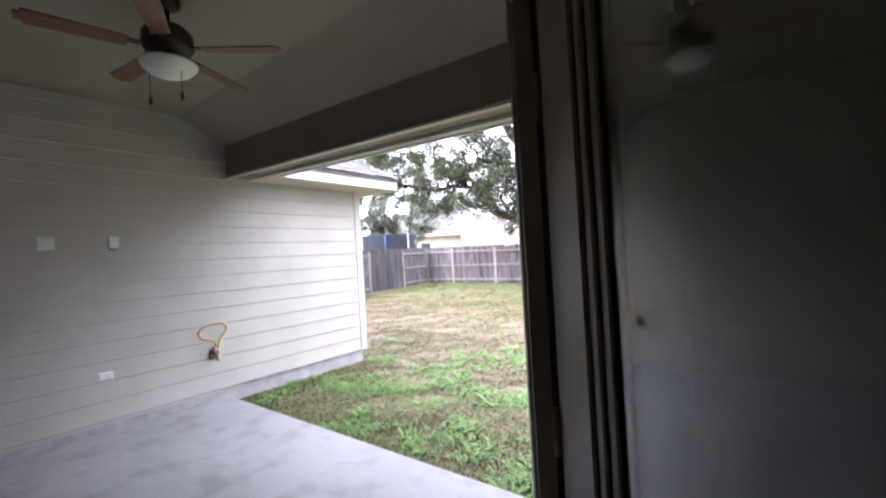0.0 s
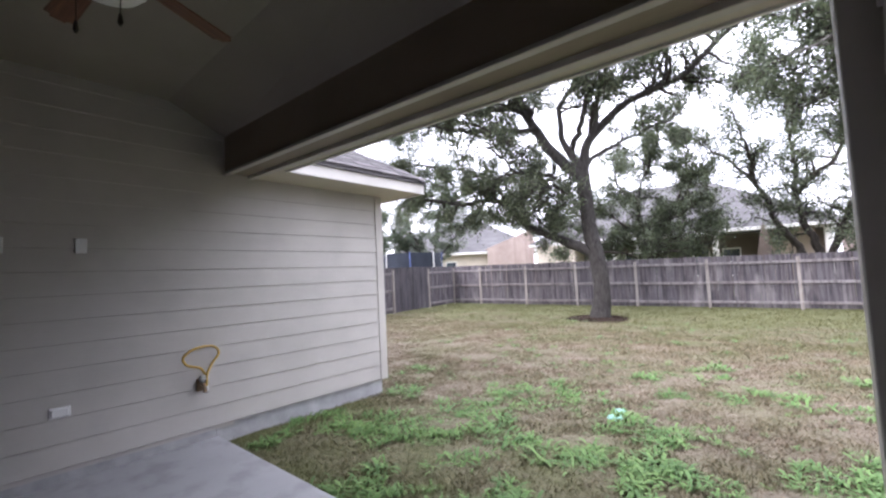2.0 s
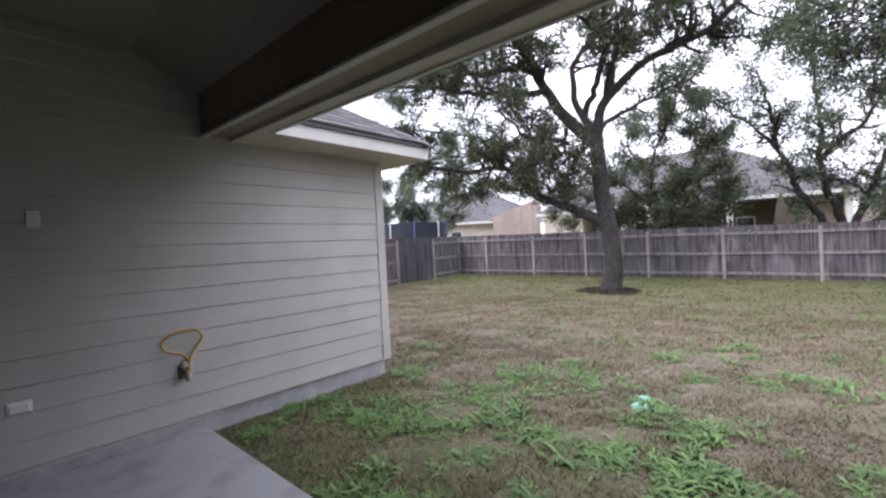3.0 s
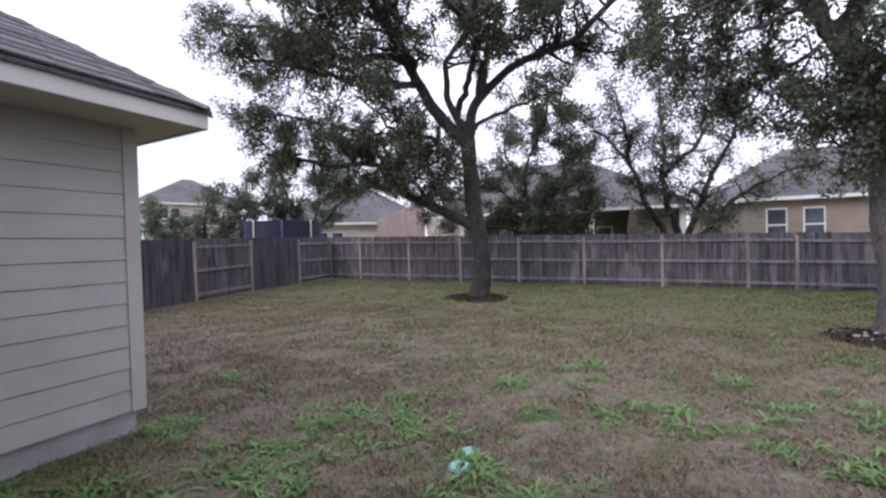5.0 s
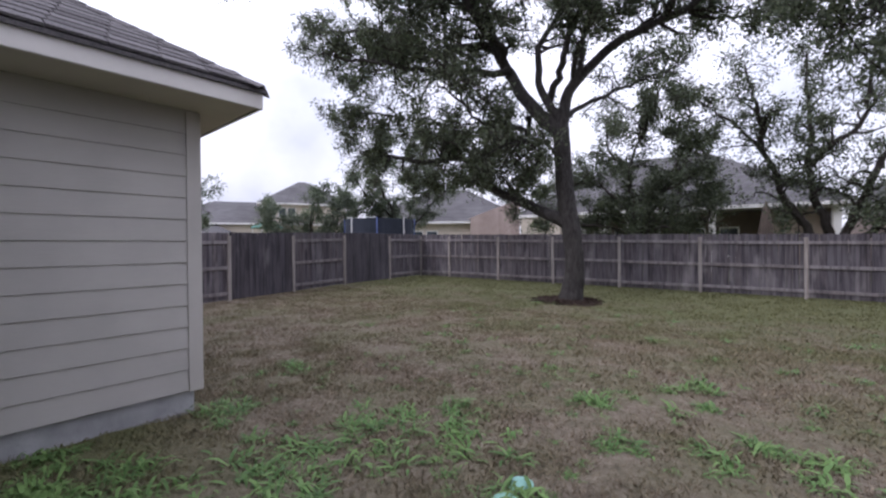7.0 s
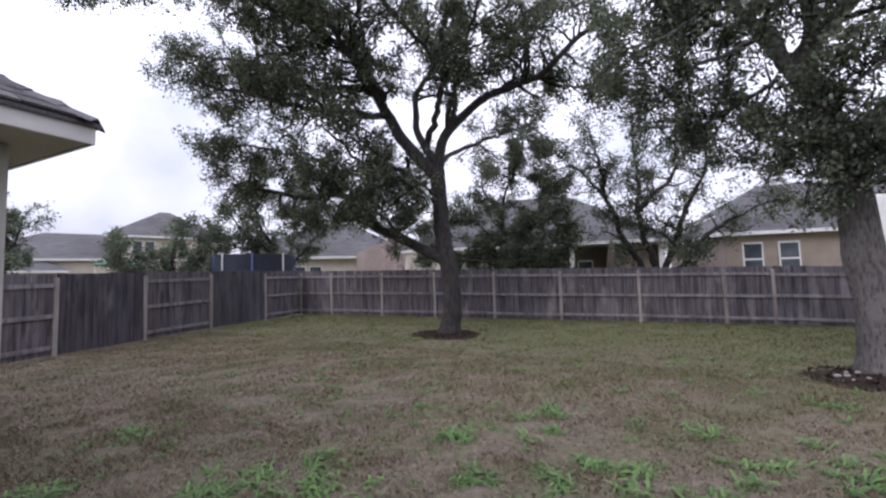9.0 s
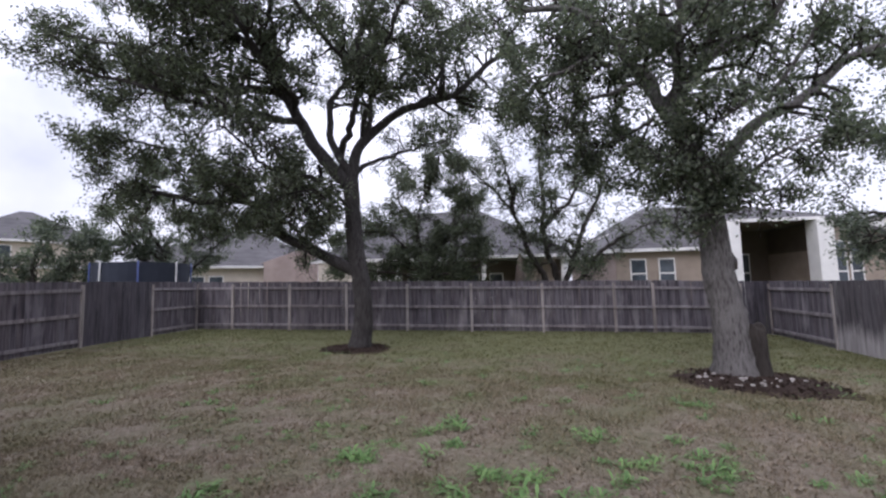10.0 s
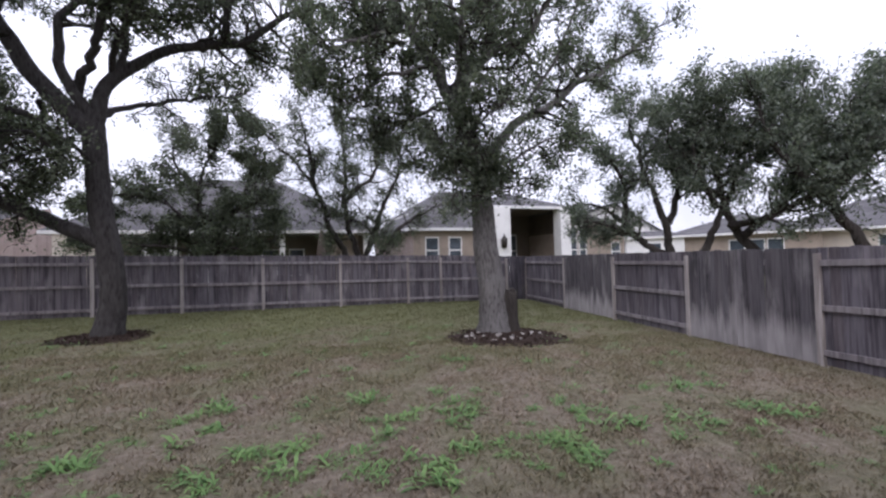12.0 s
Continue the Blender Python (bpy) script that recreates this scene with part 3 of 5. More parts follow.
def fence_run(name, label, a, b, bays, faced, inner, face_paint="picket_face"):
    """A fence from a to b in bays of the given lengths; faced says which bays show pickets on the garden side; inner is the garden side, +1 left of the run or -1 right."""
    a, b = Vector((*a, 0)), Vector((*b, 0))
    d = (b - a).normalized()
    turn = math.degrees(math.atan2(d.y, d.x))
    root = thing(name, pose(a.x, a.y, float(ground_z(a.x, a.y)), 0, 0, turn), label, "fence")
    z_at = lambda s: float(ground_z(*(a + d * s).xy)) - root.location.z
    s = 0.0
    rng = random.Random(name)
    for k, (bay, face) in enumerate(zip(bays, faced)):
        z0, z1 = z_at(s), z_at(s + bay)
        tilt = math.degrees(math.atan2(z1 - z0, bay))
        side = -inner if not face else inner
        put("post", post_mesh, M["post"], root, pose(s, 0, z0 - 0.03, rng.uniform(-0.3, 0.3), rng.uniform(-0.3, 0.3), 0))
        key = round(bay, 2)
        if key not in rail_meshes:
            rail_meshes[key] = block_mesh("rail", 0.04, bay - 0.04, -0.019, 0.019, -0.044, 0.044, 0.004)
        for h in (0.20, 0.86, 1.50):
            put("rail", rail_meshes[key], M["rail"], root, pose(s, side * -0.018, z0 + h + rng.uniform(-0.015, 0.015), 0, -tilt + rng.uniform(-0.3, 0.3), 0))
        cols = max(1, round(bay / PICKET_W))
        gap = bay / cols
        for c in range(cols):
            x = s + (c + 0.5) * gap
            put("picket", (face_meshes[face_paint] if face else picket_meshes)[rng.randrange(5)], M[face_paint] if face else M["picket"], root, pose(x, side * 0.012 + rng.uniform(-0.002, 0.004), z_at(x) + 0.03 + rng.uniform(-0.004, 0.004), 0, rng.uniform(-0.35, 0.35), rng.choice((0, 180))))
        s += bay
    put("post", post_mesh, M["post"], root, pose(s, 0, z_at(s) - 0.03))
    return root


C1, C2 = (-13.1, 15.85), (6.42, 18.97)
back_len = math.dist(C1, C2)
bays = [1.40, 2.15, 2.1, 2.18, 2.25, 2.42, 2.37, 1.26, 2.75]
bays.append(back_len - sum(bays))
fence_run("fence", "weathered grey wooden fence with pale posts facing the lawn", C1, C2, bays, [0] * 9 + [1], -1)
fence_run("fence", "weathered grey wooden fence in bays faced alternately on either side", C1, (-11.55, 5.6), [2.1, 2.35, 2.05, 1.95, 1.92], [0, 1, 0, 1, 0], 1)
fence_run("fence", "weathered grey-brown wooden fence in alternately faced bays", C2, (6.42, 3.0), [3.2, 2.7, 2.52, 2.49, 2.5, 2.5], [0, 1, 0, 1, 0, 1], -1, "picket_bleached")


# ---- trees ----
def clumps(p, seed, size=0.95):
    """A smooth random field in space, about 0 on the whole: leaves gather where it is high."""
    r = np.random.default_rng(seed + 900)
    k = r.normal(size=(7, 3))
    k *= (2 * np.pi / size) * r.uniform(0.6, 1.5, (7, 1)) / np.linalg.norm(k, axis=1)[:, None]
    return float(np.sin(k @ p + r.uniform(0, 6.28, 7)).sum() / 1.87)


def leaf_cloud(centres, normals_up, size, rng):
    """One small four-cornered leaf at each centre."""
    k = len(centres)
    d = rng.normal(size=(k, 3))
    d /= np.linalg.norm(d, axis=1)[:, None]
    s = rng.normal(size=(k, 3))
    s[:, 2] += normals_up
    s = np.cross(d, s)
    s /= np.linalg.norm(s, axis=1)[:, None] + 1e-9
    length = size * rng.uniform(0.7, 1.35, (k, 1))
    a = centres - d * length * 0.5
    b = centres + s * length * 0.27
    c = centres + d * length * 0.5
    e = centres - s * length * 0.27
    verts = np.stack([a, b, c, e], 1).reshape(-1, 3)
    return verts, np.arange(k * 4).reshape(-1, 4)


class Tree:
    """An oak grown from a few limbs: forks, twigs and leaves follow by chance from its seed."""

    def __init__(self, seed, base, right=(0.988, 0.156), leaf=0.075, per_twig=15, wood_sides=12):
        self.rng = np.random.default_rng(seed)
        self.seed = seed
        self.base = np.array(base, float)
        self.right = np.array([*right, 0.0])
        self.away = np.array([-right[1], right[0], 0.0])
        self.leaf, self.per_twig, self.sides = leaf, per_twig, wood_sides
        self.big = ([], [])
        self.small = ([], [])
        self.limbs = []
        self.leaves = []

    def at(self, u, v, w=0.0):
        return self.right * u + self.away * w + np.array([0, 0, v])

    def trunk(self, pts, r0, r1):
        p = spline([self.at(*q) for q in pts], 0.12)
        f = np.linspace(0, 1, len(p))
        r = r0 + (r1 - r0) * f
        r = r + 0.45 * r0 * np.exp(-p[:, 2] / 0.22)
        p[0, 2] -= 0.25
        tube(p, r, self.sides + 4, *self.big, wobble=0.07)
        return self

    def limb(self, pts, r0, r1, bare=0.25, forks=1.0, sway=0.10):
        p = spline([self.at(*q) for q in pts], 0.16)
        jit = np.cumsum(self.rng.normal(size=p.shape) * sway * 0.35, axis=0)
        jit -= np.linspace(0, 1, len(p))[:, None] * jit[-1] * 0.6
        jit[0] = 0
        p = p + jit
        r = r0 + (r1 - r0) * np.linspace(0, 1, len(p)) ** 0.8
        tube(p, r, self.sides, *self.big, wobble=0.05)
        self.limbs.append((p, r, bare, forks))
        return self

    def walk_out(self, start, way, length, step, bend, lift):
        pts = [start]
        d = way / np.linalg.norm(way)
        for _ in range(max(2, int(length / step))):
            d = d + self.rng.normal(size=3) * bend
            d[2] += lift
            d /= np.linalg.norm(d)
            pts.append(pts[-1] + d * step)
        return np.array(pts)

    def side_way(self, t, lift):
        r = self.rng.normal(size=3)
        r -= t * (r @ t)
        r /= np.linalg.norm(r) + 1e-9
        d = t * self.rng.uniform(0.2, 0.9) + r
        d[2] += lift
        return d

    def grow(self, fork_gap=0.19, fork_len=(0.7, 1.9), twig_gap=0.15, twig_len=(0.25, 0.6), lift=0.1, droop=-0.02, spread=0.09):
        rng = self.rng
        for p, r, bare, forks in self.limbs:
            seg = np.linalg.norm(np.diff(p, axis=0), axis=1)
            total = seg.sum()
            run = np.concatenate([[0], np.cumsum(seg)])
            spots = []
            s = total * bare
            while s < total:
                spots.append(s)
                s += fork_gap / forks * rng.uniform(0.5, 1.5)
            for s in spots + [total * 0.995] * 3:
                i = min(len(seg) - 1, int(np.searchsorted(run, s)) - 1)
                t = (p[i + 1] - p[i]) / (seg[i] + 1e-9)
                length = rng.uniform(*fork_len) * (1.0 - 0.35 * s / total) * min(1.0, 0.3 + total / 4.5)
                q = self.walk_out(p[i], self.side_way(t, lift), length, 0.14, 0.28, droop + 0.02)
                tube(q, np.linspace(min(r[i] * 0.6, 0.055), 0.007, len(q)), 5, *self.small)
                self.twigs(q, twig_gap, twig_len, droop, spread)
                for _ in range(int(rng.integers(1, 4))):
                    j = min(len(q) - 2, 1 + int(rng.uniform(0.2, 1.0) * (len(q) - 1)))
                    u = q[j + 1] - q[j]
                    u = u / np.linalg.norm(u)
                    w = self.walk_out(q[j], self.side_way(u, lift), length * rng.uniform(0.35, 0.75), 0.14, 0.3, droop)
                    tube(w, np.linspace(0.014, 0.005, len(w)), 4, *self.small)
                    self.twigs(w, twig_gap, twig_len, droop, spread)
        return self

    def twigs(self, q, gap, lengths, droop, spread):
        rng = self.rng
        length = (len(q) - 1) * 0.14
        for k in range(max(2, int(length / gap))):
            i = min(len(q) - 2, 1 + int(rng.uniform(0.15, 1.0) * (len(q) - 1)))
            t = q[i + 1] - q[i]
            t = t / np.linalg.norm(t)
            w = self.walk_out(q[i], self.side_way(t, 0.15), rng.uniform(*lengths), 0.1, 0.35, droop)
            tube(w, np.linspace(0.008, 0.003, len(w)), 3, *self.small)
            m = rng.poisson(self.per_twig * min(2.6, max(0.03, 0.8 + 1.25 * clumps(w[-1], self.seed))))
            if m:
                idx = rng.integers(0, len(w), m)
                self.leaves.append(w[idx] + rng.normal(size=(m, 3)) * spread)

    def finish(self, label, bark, branch, leaf):
        root = thing("tree", Matrix.Translation(self.base), label, "tree")
        put("trunk", quick_mesh("trunk", np.vstack(self.big[0]), np.vstack(self.big[1]), True), bark, root)
        put("branchwork", quick_mesh("branchwork", np.vstack(self.small[0]), np.vstack(self.small[1]), True), branch, root)["kind"] = "stuff"
        if self.leaves:
            v, f = leaf_cloud(np.vstack(self.leaves), 0.8, self.leaf, self.rng)
            crown = put("crown", quick_mesh("crown", v, f), leaf, root)
            crown["kind"] = "stuff"
        return root


def on_ground(x, y):
    return (x, y, float(ground_z(x, y)))


# oak on the lawn, with one low arching limb
t = Tree(11, on_ground(-5.29, 13.0), per_twig=24, leaf=0.078)
t.trunk([(0.04, 0), (0.17, 0.87), (0.1, 1.72), (-0.05, 2.58), (-0.12, 3.45), (-0.17, 4.4)], 0.24, 0.20)
t.limb([(-0.17, 4.2), (-0.69, 4.75), (-1.01, 5.2, -0.1), (-1.28, 5.78, -0.2), (-1.57, 6.31, -0.3), (-1.79, 6.93, -0.4), (-2.09, 7.5, -0.6), (-2.39, 8.1, -0.8), (-2.92, 8.6, -1.0), (-3.67, 9.1, -1.3)], 0.20, 0.07, 0.45, 1.0, 0.04)
t.limb([(-1.57, 6.4, -0.3), (-2.16, 6.79, -0.2), (-3.04, 7.04, 0.0), (-3.78, 7.14, 0.2), (-4.52, 7.47, 0.3), (-5.13, 8.18, 0.4), (-5.88, 8.43, 0.5), (-6.78, 8.77, 0.5), (-8.4, 9.1, 0.4), (-9.6, 9.4, 0.2)], 0.135, 0.035, 0.2, 1.1, 0.05)
t.limb([(-1.4, 6.0, -0.3), (-2.3, 6.0, -1.2), (-3.4, 6.1, -1.9), (-4.6, 6.4, -2.3), (-5.8, 6.6, -2.4)], 0.10, 0.03, 0.2, 1.2)
t.limb([(-0.15, 4.35), (-0.04, 5.07, 0.05), (0.15, 5.43, 0.1), (0.48, 5.8, 0.2), (0.92, 6.16, 0.3), (1.36, 6.38, 0.3), (1.96, 6.51, 0.3), (2.55, 6.65, 0.3), (3.15, 7.01, 0.2), (3.75, 7.46, 0.1), (4.5, 7.8, 0.0)], 0.155, 0.05, 0.5, 1.0, 0.04)
t.limb([(2.1, 6.55, 0.3), (2.29, 6.96, 0.2), (2.36, 8.04, 0.1), (2.16, 8.98, 0.0)], 0.06, 0.02, 0.2, 1.0, 0.05)
t.limb([(0.15, 5.43, 0.1), (0.33, 6.11, 0.1), (0.34, 6.71, 0.2), (0.78, 7.0, 0.3), (1.37, 7.0, 0.4)], 0.085, 0.03, 0.35, 1.0, 0.04)
t.limb([(-0.15, 4.5), (-0.48, 5.0, -0.1), (-0.65, 5.46, -0.1), (-0.69, 5.98, -0.1), (-0.72, 6.59, 0.0), (-0.54, 6.89, 0.1), (-0.25, 7.34, 0.3), (-0.09, 8.11, 0.6), (0.21, 8.88, 0.8)], 0.12, 0.04, 0.45, 1.0, 0.04)
t.limb([(-0.5, 5.1, 0.2), (0.0, 5.7, -0.5), (0.35, 6.6, -1.0), (0.7, 7.8, -1.4), (1.2, 8.8, -1.6)], 0.10, 0.04, 0.4)
t.limb([(-0.02, 1.95), (-0.84, 2.33, 0.05), (-1.55, 2.7, 0.1), (-2.15, 2.98, 0.1), (-2.53, 3.5, 0.15), (-3.01, 3.93, 0.15), (-3.74, 4.03, 0.1), (-4.35, 3.98, 0.0), (-5.16, 4.19, -0.1), (-6.17, 4.36, -0.2)], 0.165, 0.045, 0.32, 1.0, 0.03)
t.limb([(-1.6, 6.3, -0.3), (-1.9, 6.8, -1.5), (-2.1, 7.3, -2.8), (-2.4, 7.6, -4.0), (-2.6, 7.7, -5.0)], 0.10, 0.03, 0.15, 1.1)
t.limb([(-2.1, 7.5, -0.6), (-2.9, 7.9, -1.8), (-3.8, 8.1, -3.0), (-4.6, 8.1, -4.2)], 0.08, 0.02, 0.1, 1.1)
t.limb([(-2.6, 3.5, 0.3), (-2.9, 4.3, 0.0), (-3.8, 5.0, -0.4), (-4.9, 5.3, -0.6)], 0.06, 0.02, 0.1, 1.2)
t.limb([(-0.95, 4.7, -0.2), (-1.5, 4.6, 0.8), (-2.2, 4.7, 1.8), (-3.2, 5.3, 2.6)], 0.07, 0.02, 0.2, 1.1)
t.limb([(-0.9, 4.3, -0.2), (-1.2, 4.4, -1.0), (-1.6, 4.5, -1.9), (-1.9, 4.9, -3.0)], 0.07, 0.02, 0.25, 1.0)
t.limb([(-1.7, 6.8, -0.6), (-1.2, 7.8, -1.8), (-0.9, 8.4, -2.8), (-0.6, 8.9, -3.6)], 0.07, 0.02, 0.1)
t.limb([(1.75, 6.45, 0.5), (2.2, 7.6, 1.0), (2.6, 8.7, 1.3), (2.9, 9.5, 1.5)], 0.06, 0.02, 0.1)
t.limb([(-0.1, 8.4, 1.2), (-0.8, 9.4, 1.6), (-1.6, 10.0, 1.8)], 0.05, 0.02, 0.0)
t.limb([(-4.0, 6.9, 0.4), (-4.6, 8.4, -0.6), (-5.2, 9.3, -1.2)], 0.05, 0.02, 0.0)
t.limb([(0.1, 5.5, 0.2), (0.9, 6.7, -1.2), (1.7, 7.4, -2.4), (2.4, 8.0, -3.4)], 0.07, 0.02, 0.25)
t.limb([(-0.2, 4.6, 0.1), (0.6, 5.6, 1.6), (1.6, 6.2, 2.8), (2.6, 6.7, 3.8)], 0.08, 0.02, 0.35)
t.limb([(2.6, 6.65, 0.4), (3.3, 6.5, 1.0), (4.3, 6.7, 1.4)], 0.045, 0.02, 0.1)
t.limb([(0.35, 6.6, -1.0), (-0.4, 7.6, -2.2), (-1.2, 8.4, -3.4), (-1.6, 8.8, -4.4)], 0.06, 0.02, 0.1)
t.limb([(-2.6, 8.3, -1.2), (-3.6, 8.2, -2.4), (-4.8, 8.2, -3.2), (-6.4, 8.6, -3.8), (-7.6, 8.9, -4.0)], 0.07, 0.02, 0.0)
t.limb([(-5.0, 7.5, 0.6), (-6.2, 7.2, 0.0), (-7.4, 7.3, -0.4)], 0.04, 0.02, 0.0)
t.limb([(-0.5, 4.1, 0.0), (-1.2, 4.0, 0.3), (-1.9, 3.6, 0.4), (-2.4, 3.3, 0.3)], 0.05, 0.015, 0.2, 1.3)
t.limb([(-0.2, 3.6, 0.0), (-0.7, 3.9, -0.6), (-1.3, 3.8, -1.2), (-1.8, 3.5, -1.6)], 0.05, 0.015, 0.25, 1.0)
t.limb([(-1.1, 2.45, 0.1), (-1.5, 3.0, -0.4), (-2.0, 3.4, -0.8)], 0.04, 0.012, 0.2, 1.1)
t.limb([(-3.6, 4.0, 0.2), (-4.0, 3.5, 0.3), (-4.6, 3.2, 0.3)], 0.04, 0.012, 0.1, 1.3)
t.limb([(-4.9, 5.3, -0.6), (-6.0, 5.4, -0.9), (-7.0, 5.2, -1.0)], 0.04, 0.012, 0.0, 1.0)
t.limb([(-5.4, 4.4, -0.2), (-6.3, 4.5, -0.2), (-7.2, 4.2, 0.0)], 0.035, 0.012, 0.0, 1.0)
t.limb([(-1.5, 2.6, 0.2), (-1.8, 3.0, 0.7), (-2.0, 2.9, 1.3)], 0.035, 0.012, 0.1, 1.4)
t.grow()
# this oak's bark colour has its backlit shade painted in
t.finish("spreading live oak with dark arching limbs and small leaves", M["bark_backlit"], M["bark_dark"], M["leaf"])

# oak on the lawn standing in mulch, leafy round its stem
t = Tree(23, on_ground(2.52, 11.45), per_twig=28, leaf=0.073)
t.trunk([(0.04, 0), (-0.02, 1.09), (-0.11, 1.72), (-0.13, 2.36), (-0.15, 2.9), (-0.2, 3.44), (-0.4, 4.0), (-0.57, 4.5)], 0.30, 0.165)
t.limb([(-0.57, 4.45), (-0.55, 5.0, 0.05), (-0.36, 5.34, 0.1), (-0.01, 5.67, 0.2), (0.17, 5.95, 0.2), (0.26, 6.35, 0.3), (0.5, 6.69, 0.4), (0.8, 7.8, 0.5)], 0.145, 0.045, 0.35, 1.0, 0.04)
t.limb([(-0.54, 4.9), (-0.48, 5.8), (-0.52, 6.25), (-0.72, 6.61), (-0.8, 7.5)], 0.10, 0.03, 0.4, 1.0, 0.04)
t.limb([(-0.55, 4.4), (-0.94, 4.9, -0.1), (-1.13, 5.36, -0.2), (-1.55, 5.66, -0.3), (-1.81, 5.95, -0.4), (-2.29, 6.36, -0.5), (-2.72, 6.55, -0.6), (-3.6, 6.4, -0.8)], 0.13, 0.04, 0.35, 1.0, 0.04)
t.limb([(-1.9, 5.5, -0.5), (-2.7, 5.55, 0.1), (-3.5, 5.3, 0.5)], 0.06, 0.02, 0.1)
t.limb([(-0.2, 3.4), (0.66, 4.35, 0.1), (1.46, 4.78, 0.1), (2.05, 5.27, 0.15), (2.53, 5.65, 0.2), (3.1, 5.9, 0.2), (3.94, 6.47, 0.2), (4.8, 7.2, 0.2)], 0.125, 0.045, 0.3, 0.9, 0.04)
t.limb([(-0.75, 4.9), (-0.65, 5.2, -0.3), (-0.05, 5.75, -0.8), (0.3, 5.75, -1.2), (0.7, 6.5, -1.7)], 0.11, 0.03, 0.3)
t.limb([(-0.8, 5.0), (-1.1, 6.0, 0.6), (-1.5, 7.0, 1.0), (-2.0, 7.8, 1.2)], 0.08, 0.02, 0.25)
t.limb([(-0.7, 4.6), (-0.9, 5.6, -1.0), (-1.4, 6.8, -1.7), (-1.9, 7.8, -2.1)], 0.08, 0.02, 0.25)
t.limb([(-0.36, 3.2), (0.3, 3.7, -0.5), (0.7, 3.9, -0.9), (1.1, 4.0, -1.1)], 0.05, 0.015, 0.15, 1.3)
t.limb([(-0.36, 3.1), (-0.9, 3.6, -0.4), (-1.4, 3.8, -0.6)], 0.045, 0.015, 0.15, 1.3)
t.limb([(-0.36, 3.3), (-0.2, 3.7, 0.6), (0.3, 4.0, 1.1)], 0.045, 0.015, 0.15, 1.3)
t.limb([(-0.5, 3.8), (-0.6, 4.1, -0.8), (-0.3, 4.3, -1.4)], 0.05, 0.015, 0.1, 1.3)
t.limb([(-0.3, 3.0), (0.2, 3.1, -0.6), (0.5, 3.0, -1.0)], 0.035, 0.012, 0.1, 1.3)
t.limb([(-0.4, 3.0), (-0.8, 3.1, -0.6), (-1.1, 3.05, -0.9)], 0.035, 0.012, 0.1, 1.3)
t.limb([(1.1, 5.0, 0.2), (1.6, 6.0, -0.3), (1.9, 7.0, -0.6)], 0.05, 0.02, 0.1)
t.limb([(0.2, 6.7, 0.4), (-0.3, 7.6, 0.2), (-0.6, 8.4, 0.0)], 0.05, 0.02, 0.0)
t.limb([(-1.42, 5.2, -0.4), (-2.0, 5.0, -0.2), (-2.6, 4.7, 0.0), (-3.1, 4.4, 0.1)], 0.05, 0.015, 0.1, 1.1)
t.limb([(-1.07, 4.65, -0.2), (-1.6, 4.35, 0.2), (-2.2, 4.15, 0.4)], 0.045, 0.015, 0.1, 1.1)
t.limb([(-0.6, 4.0), (-1.1, 3.9, 0.5), (-1.5, 3.65, 0.9)], 0.04, 0.012, 0.1, 1.1)
t.limb([(-2.1, 5.6, -0.6), (-2.7, 5.2, -0.9), (-3.4, 5.0, -1.0)], 0.045, 0.015, 0.1, 1.1)
t.grow(twig_gap=0.15)
t.finish("live oak with pale grey bark and leafy shoots along its stem", M["bark"], M["bark_dark"], M["leaf_soft"])


def multi_stem(seed, x, y, stems, label, leaf_mat, leaf=0.10, per_twig=9, right=(0.988, 0.156), r=0.13, gap=0.42, bare=0.32, lift=0.1):
    t = Tree(seed, on_ground(x, y), right, leaf, per_twig, 8)
    for k, pts in enumerate(stems):
        t.limb(pts, r * (1.0 if pts[0][1] <= 0.1 else 0.6), 0.025, bare if pts[0][1] <= 0.1 else bare * 0.35)
    t.grow(fork_gap=gap * 0.62, fork_len=(0.7, 1.8), twig_gap=0.19, twig_len=(0.3, 0.7), spread=0.12, lift=lift)
    return t.finish(label, M["bark_dark"], M["bark_dark"], leaf_mat)


# beyond the back fence
multi_stem(31, -0.2, 21.2, [
    [(0, 0), (-0.3, 1.7), (-0.9, 2.9), (-1.6, 4.6), (-2.4, 5.8), (-3.3, 6.6)],
    [(0.1, 0), (-0.2, 2.2), (-0.4, 4.0), (-0.2, 5.8, 0.6), (-0.5, 8.0, 1.0)],
    [(0.15, 0), (0.5, 2.0), (1.0, 3.6, -0.3), (1.6, 5.2, -0.5), (1.8, 7.0, -0.5)],
    [(0.2, 0), (0.8, 1.9), (1.9, 3.2), (3.0, 3.9), (4.2, 4.2, 0.4)],
    [(-0.4, 4.0), (0.6, 5.2), (0.9, 6.6), (1.0, 7.8)],
    [(-1.6, 4.6), (-1.8, 6.2, -0.5), (-2.2, 7.4, -0.8)],
], "airy multi-stemmed oak with thin grey foliage", M["leaf"], 0.09, 22, r=0.18, gap=0.34)
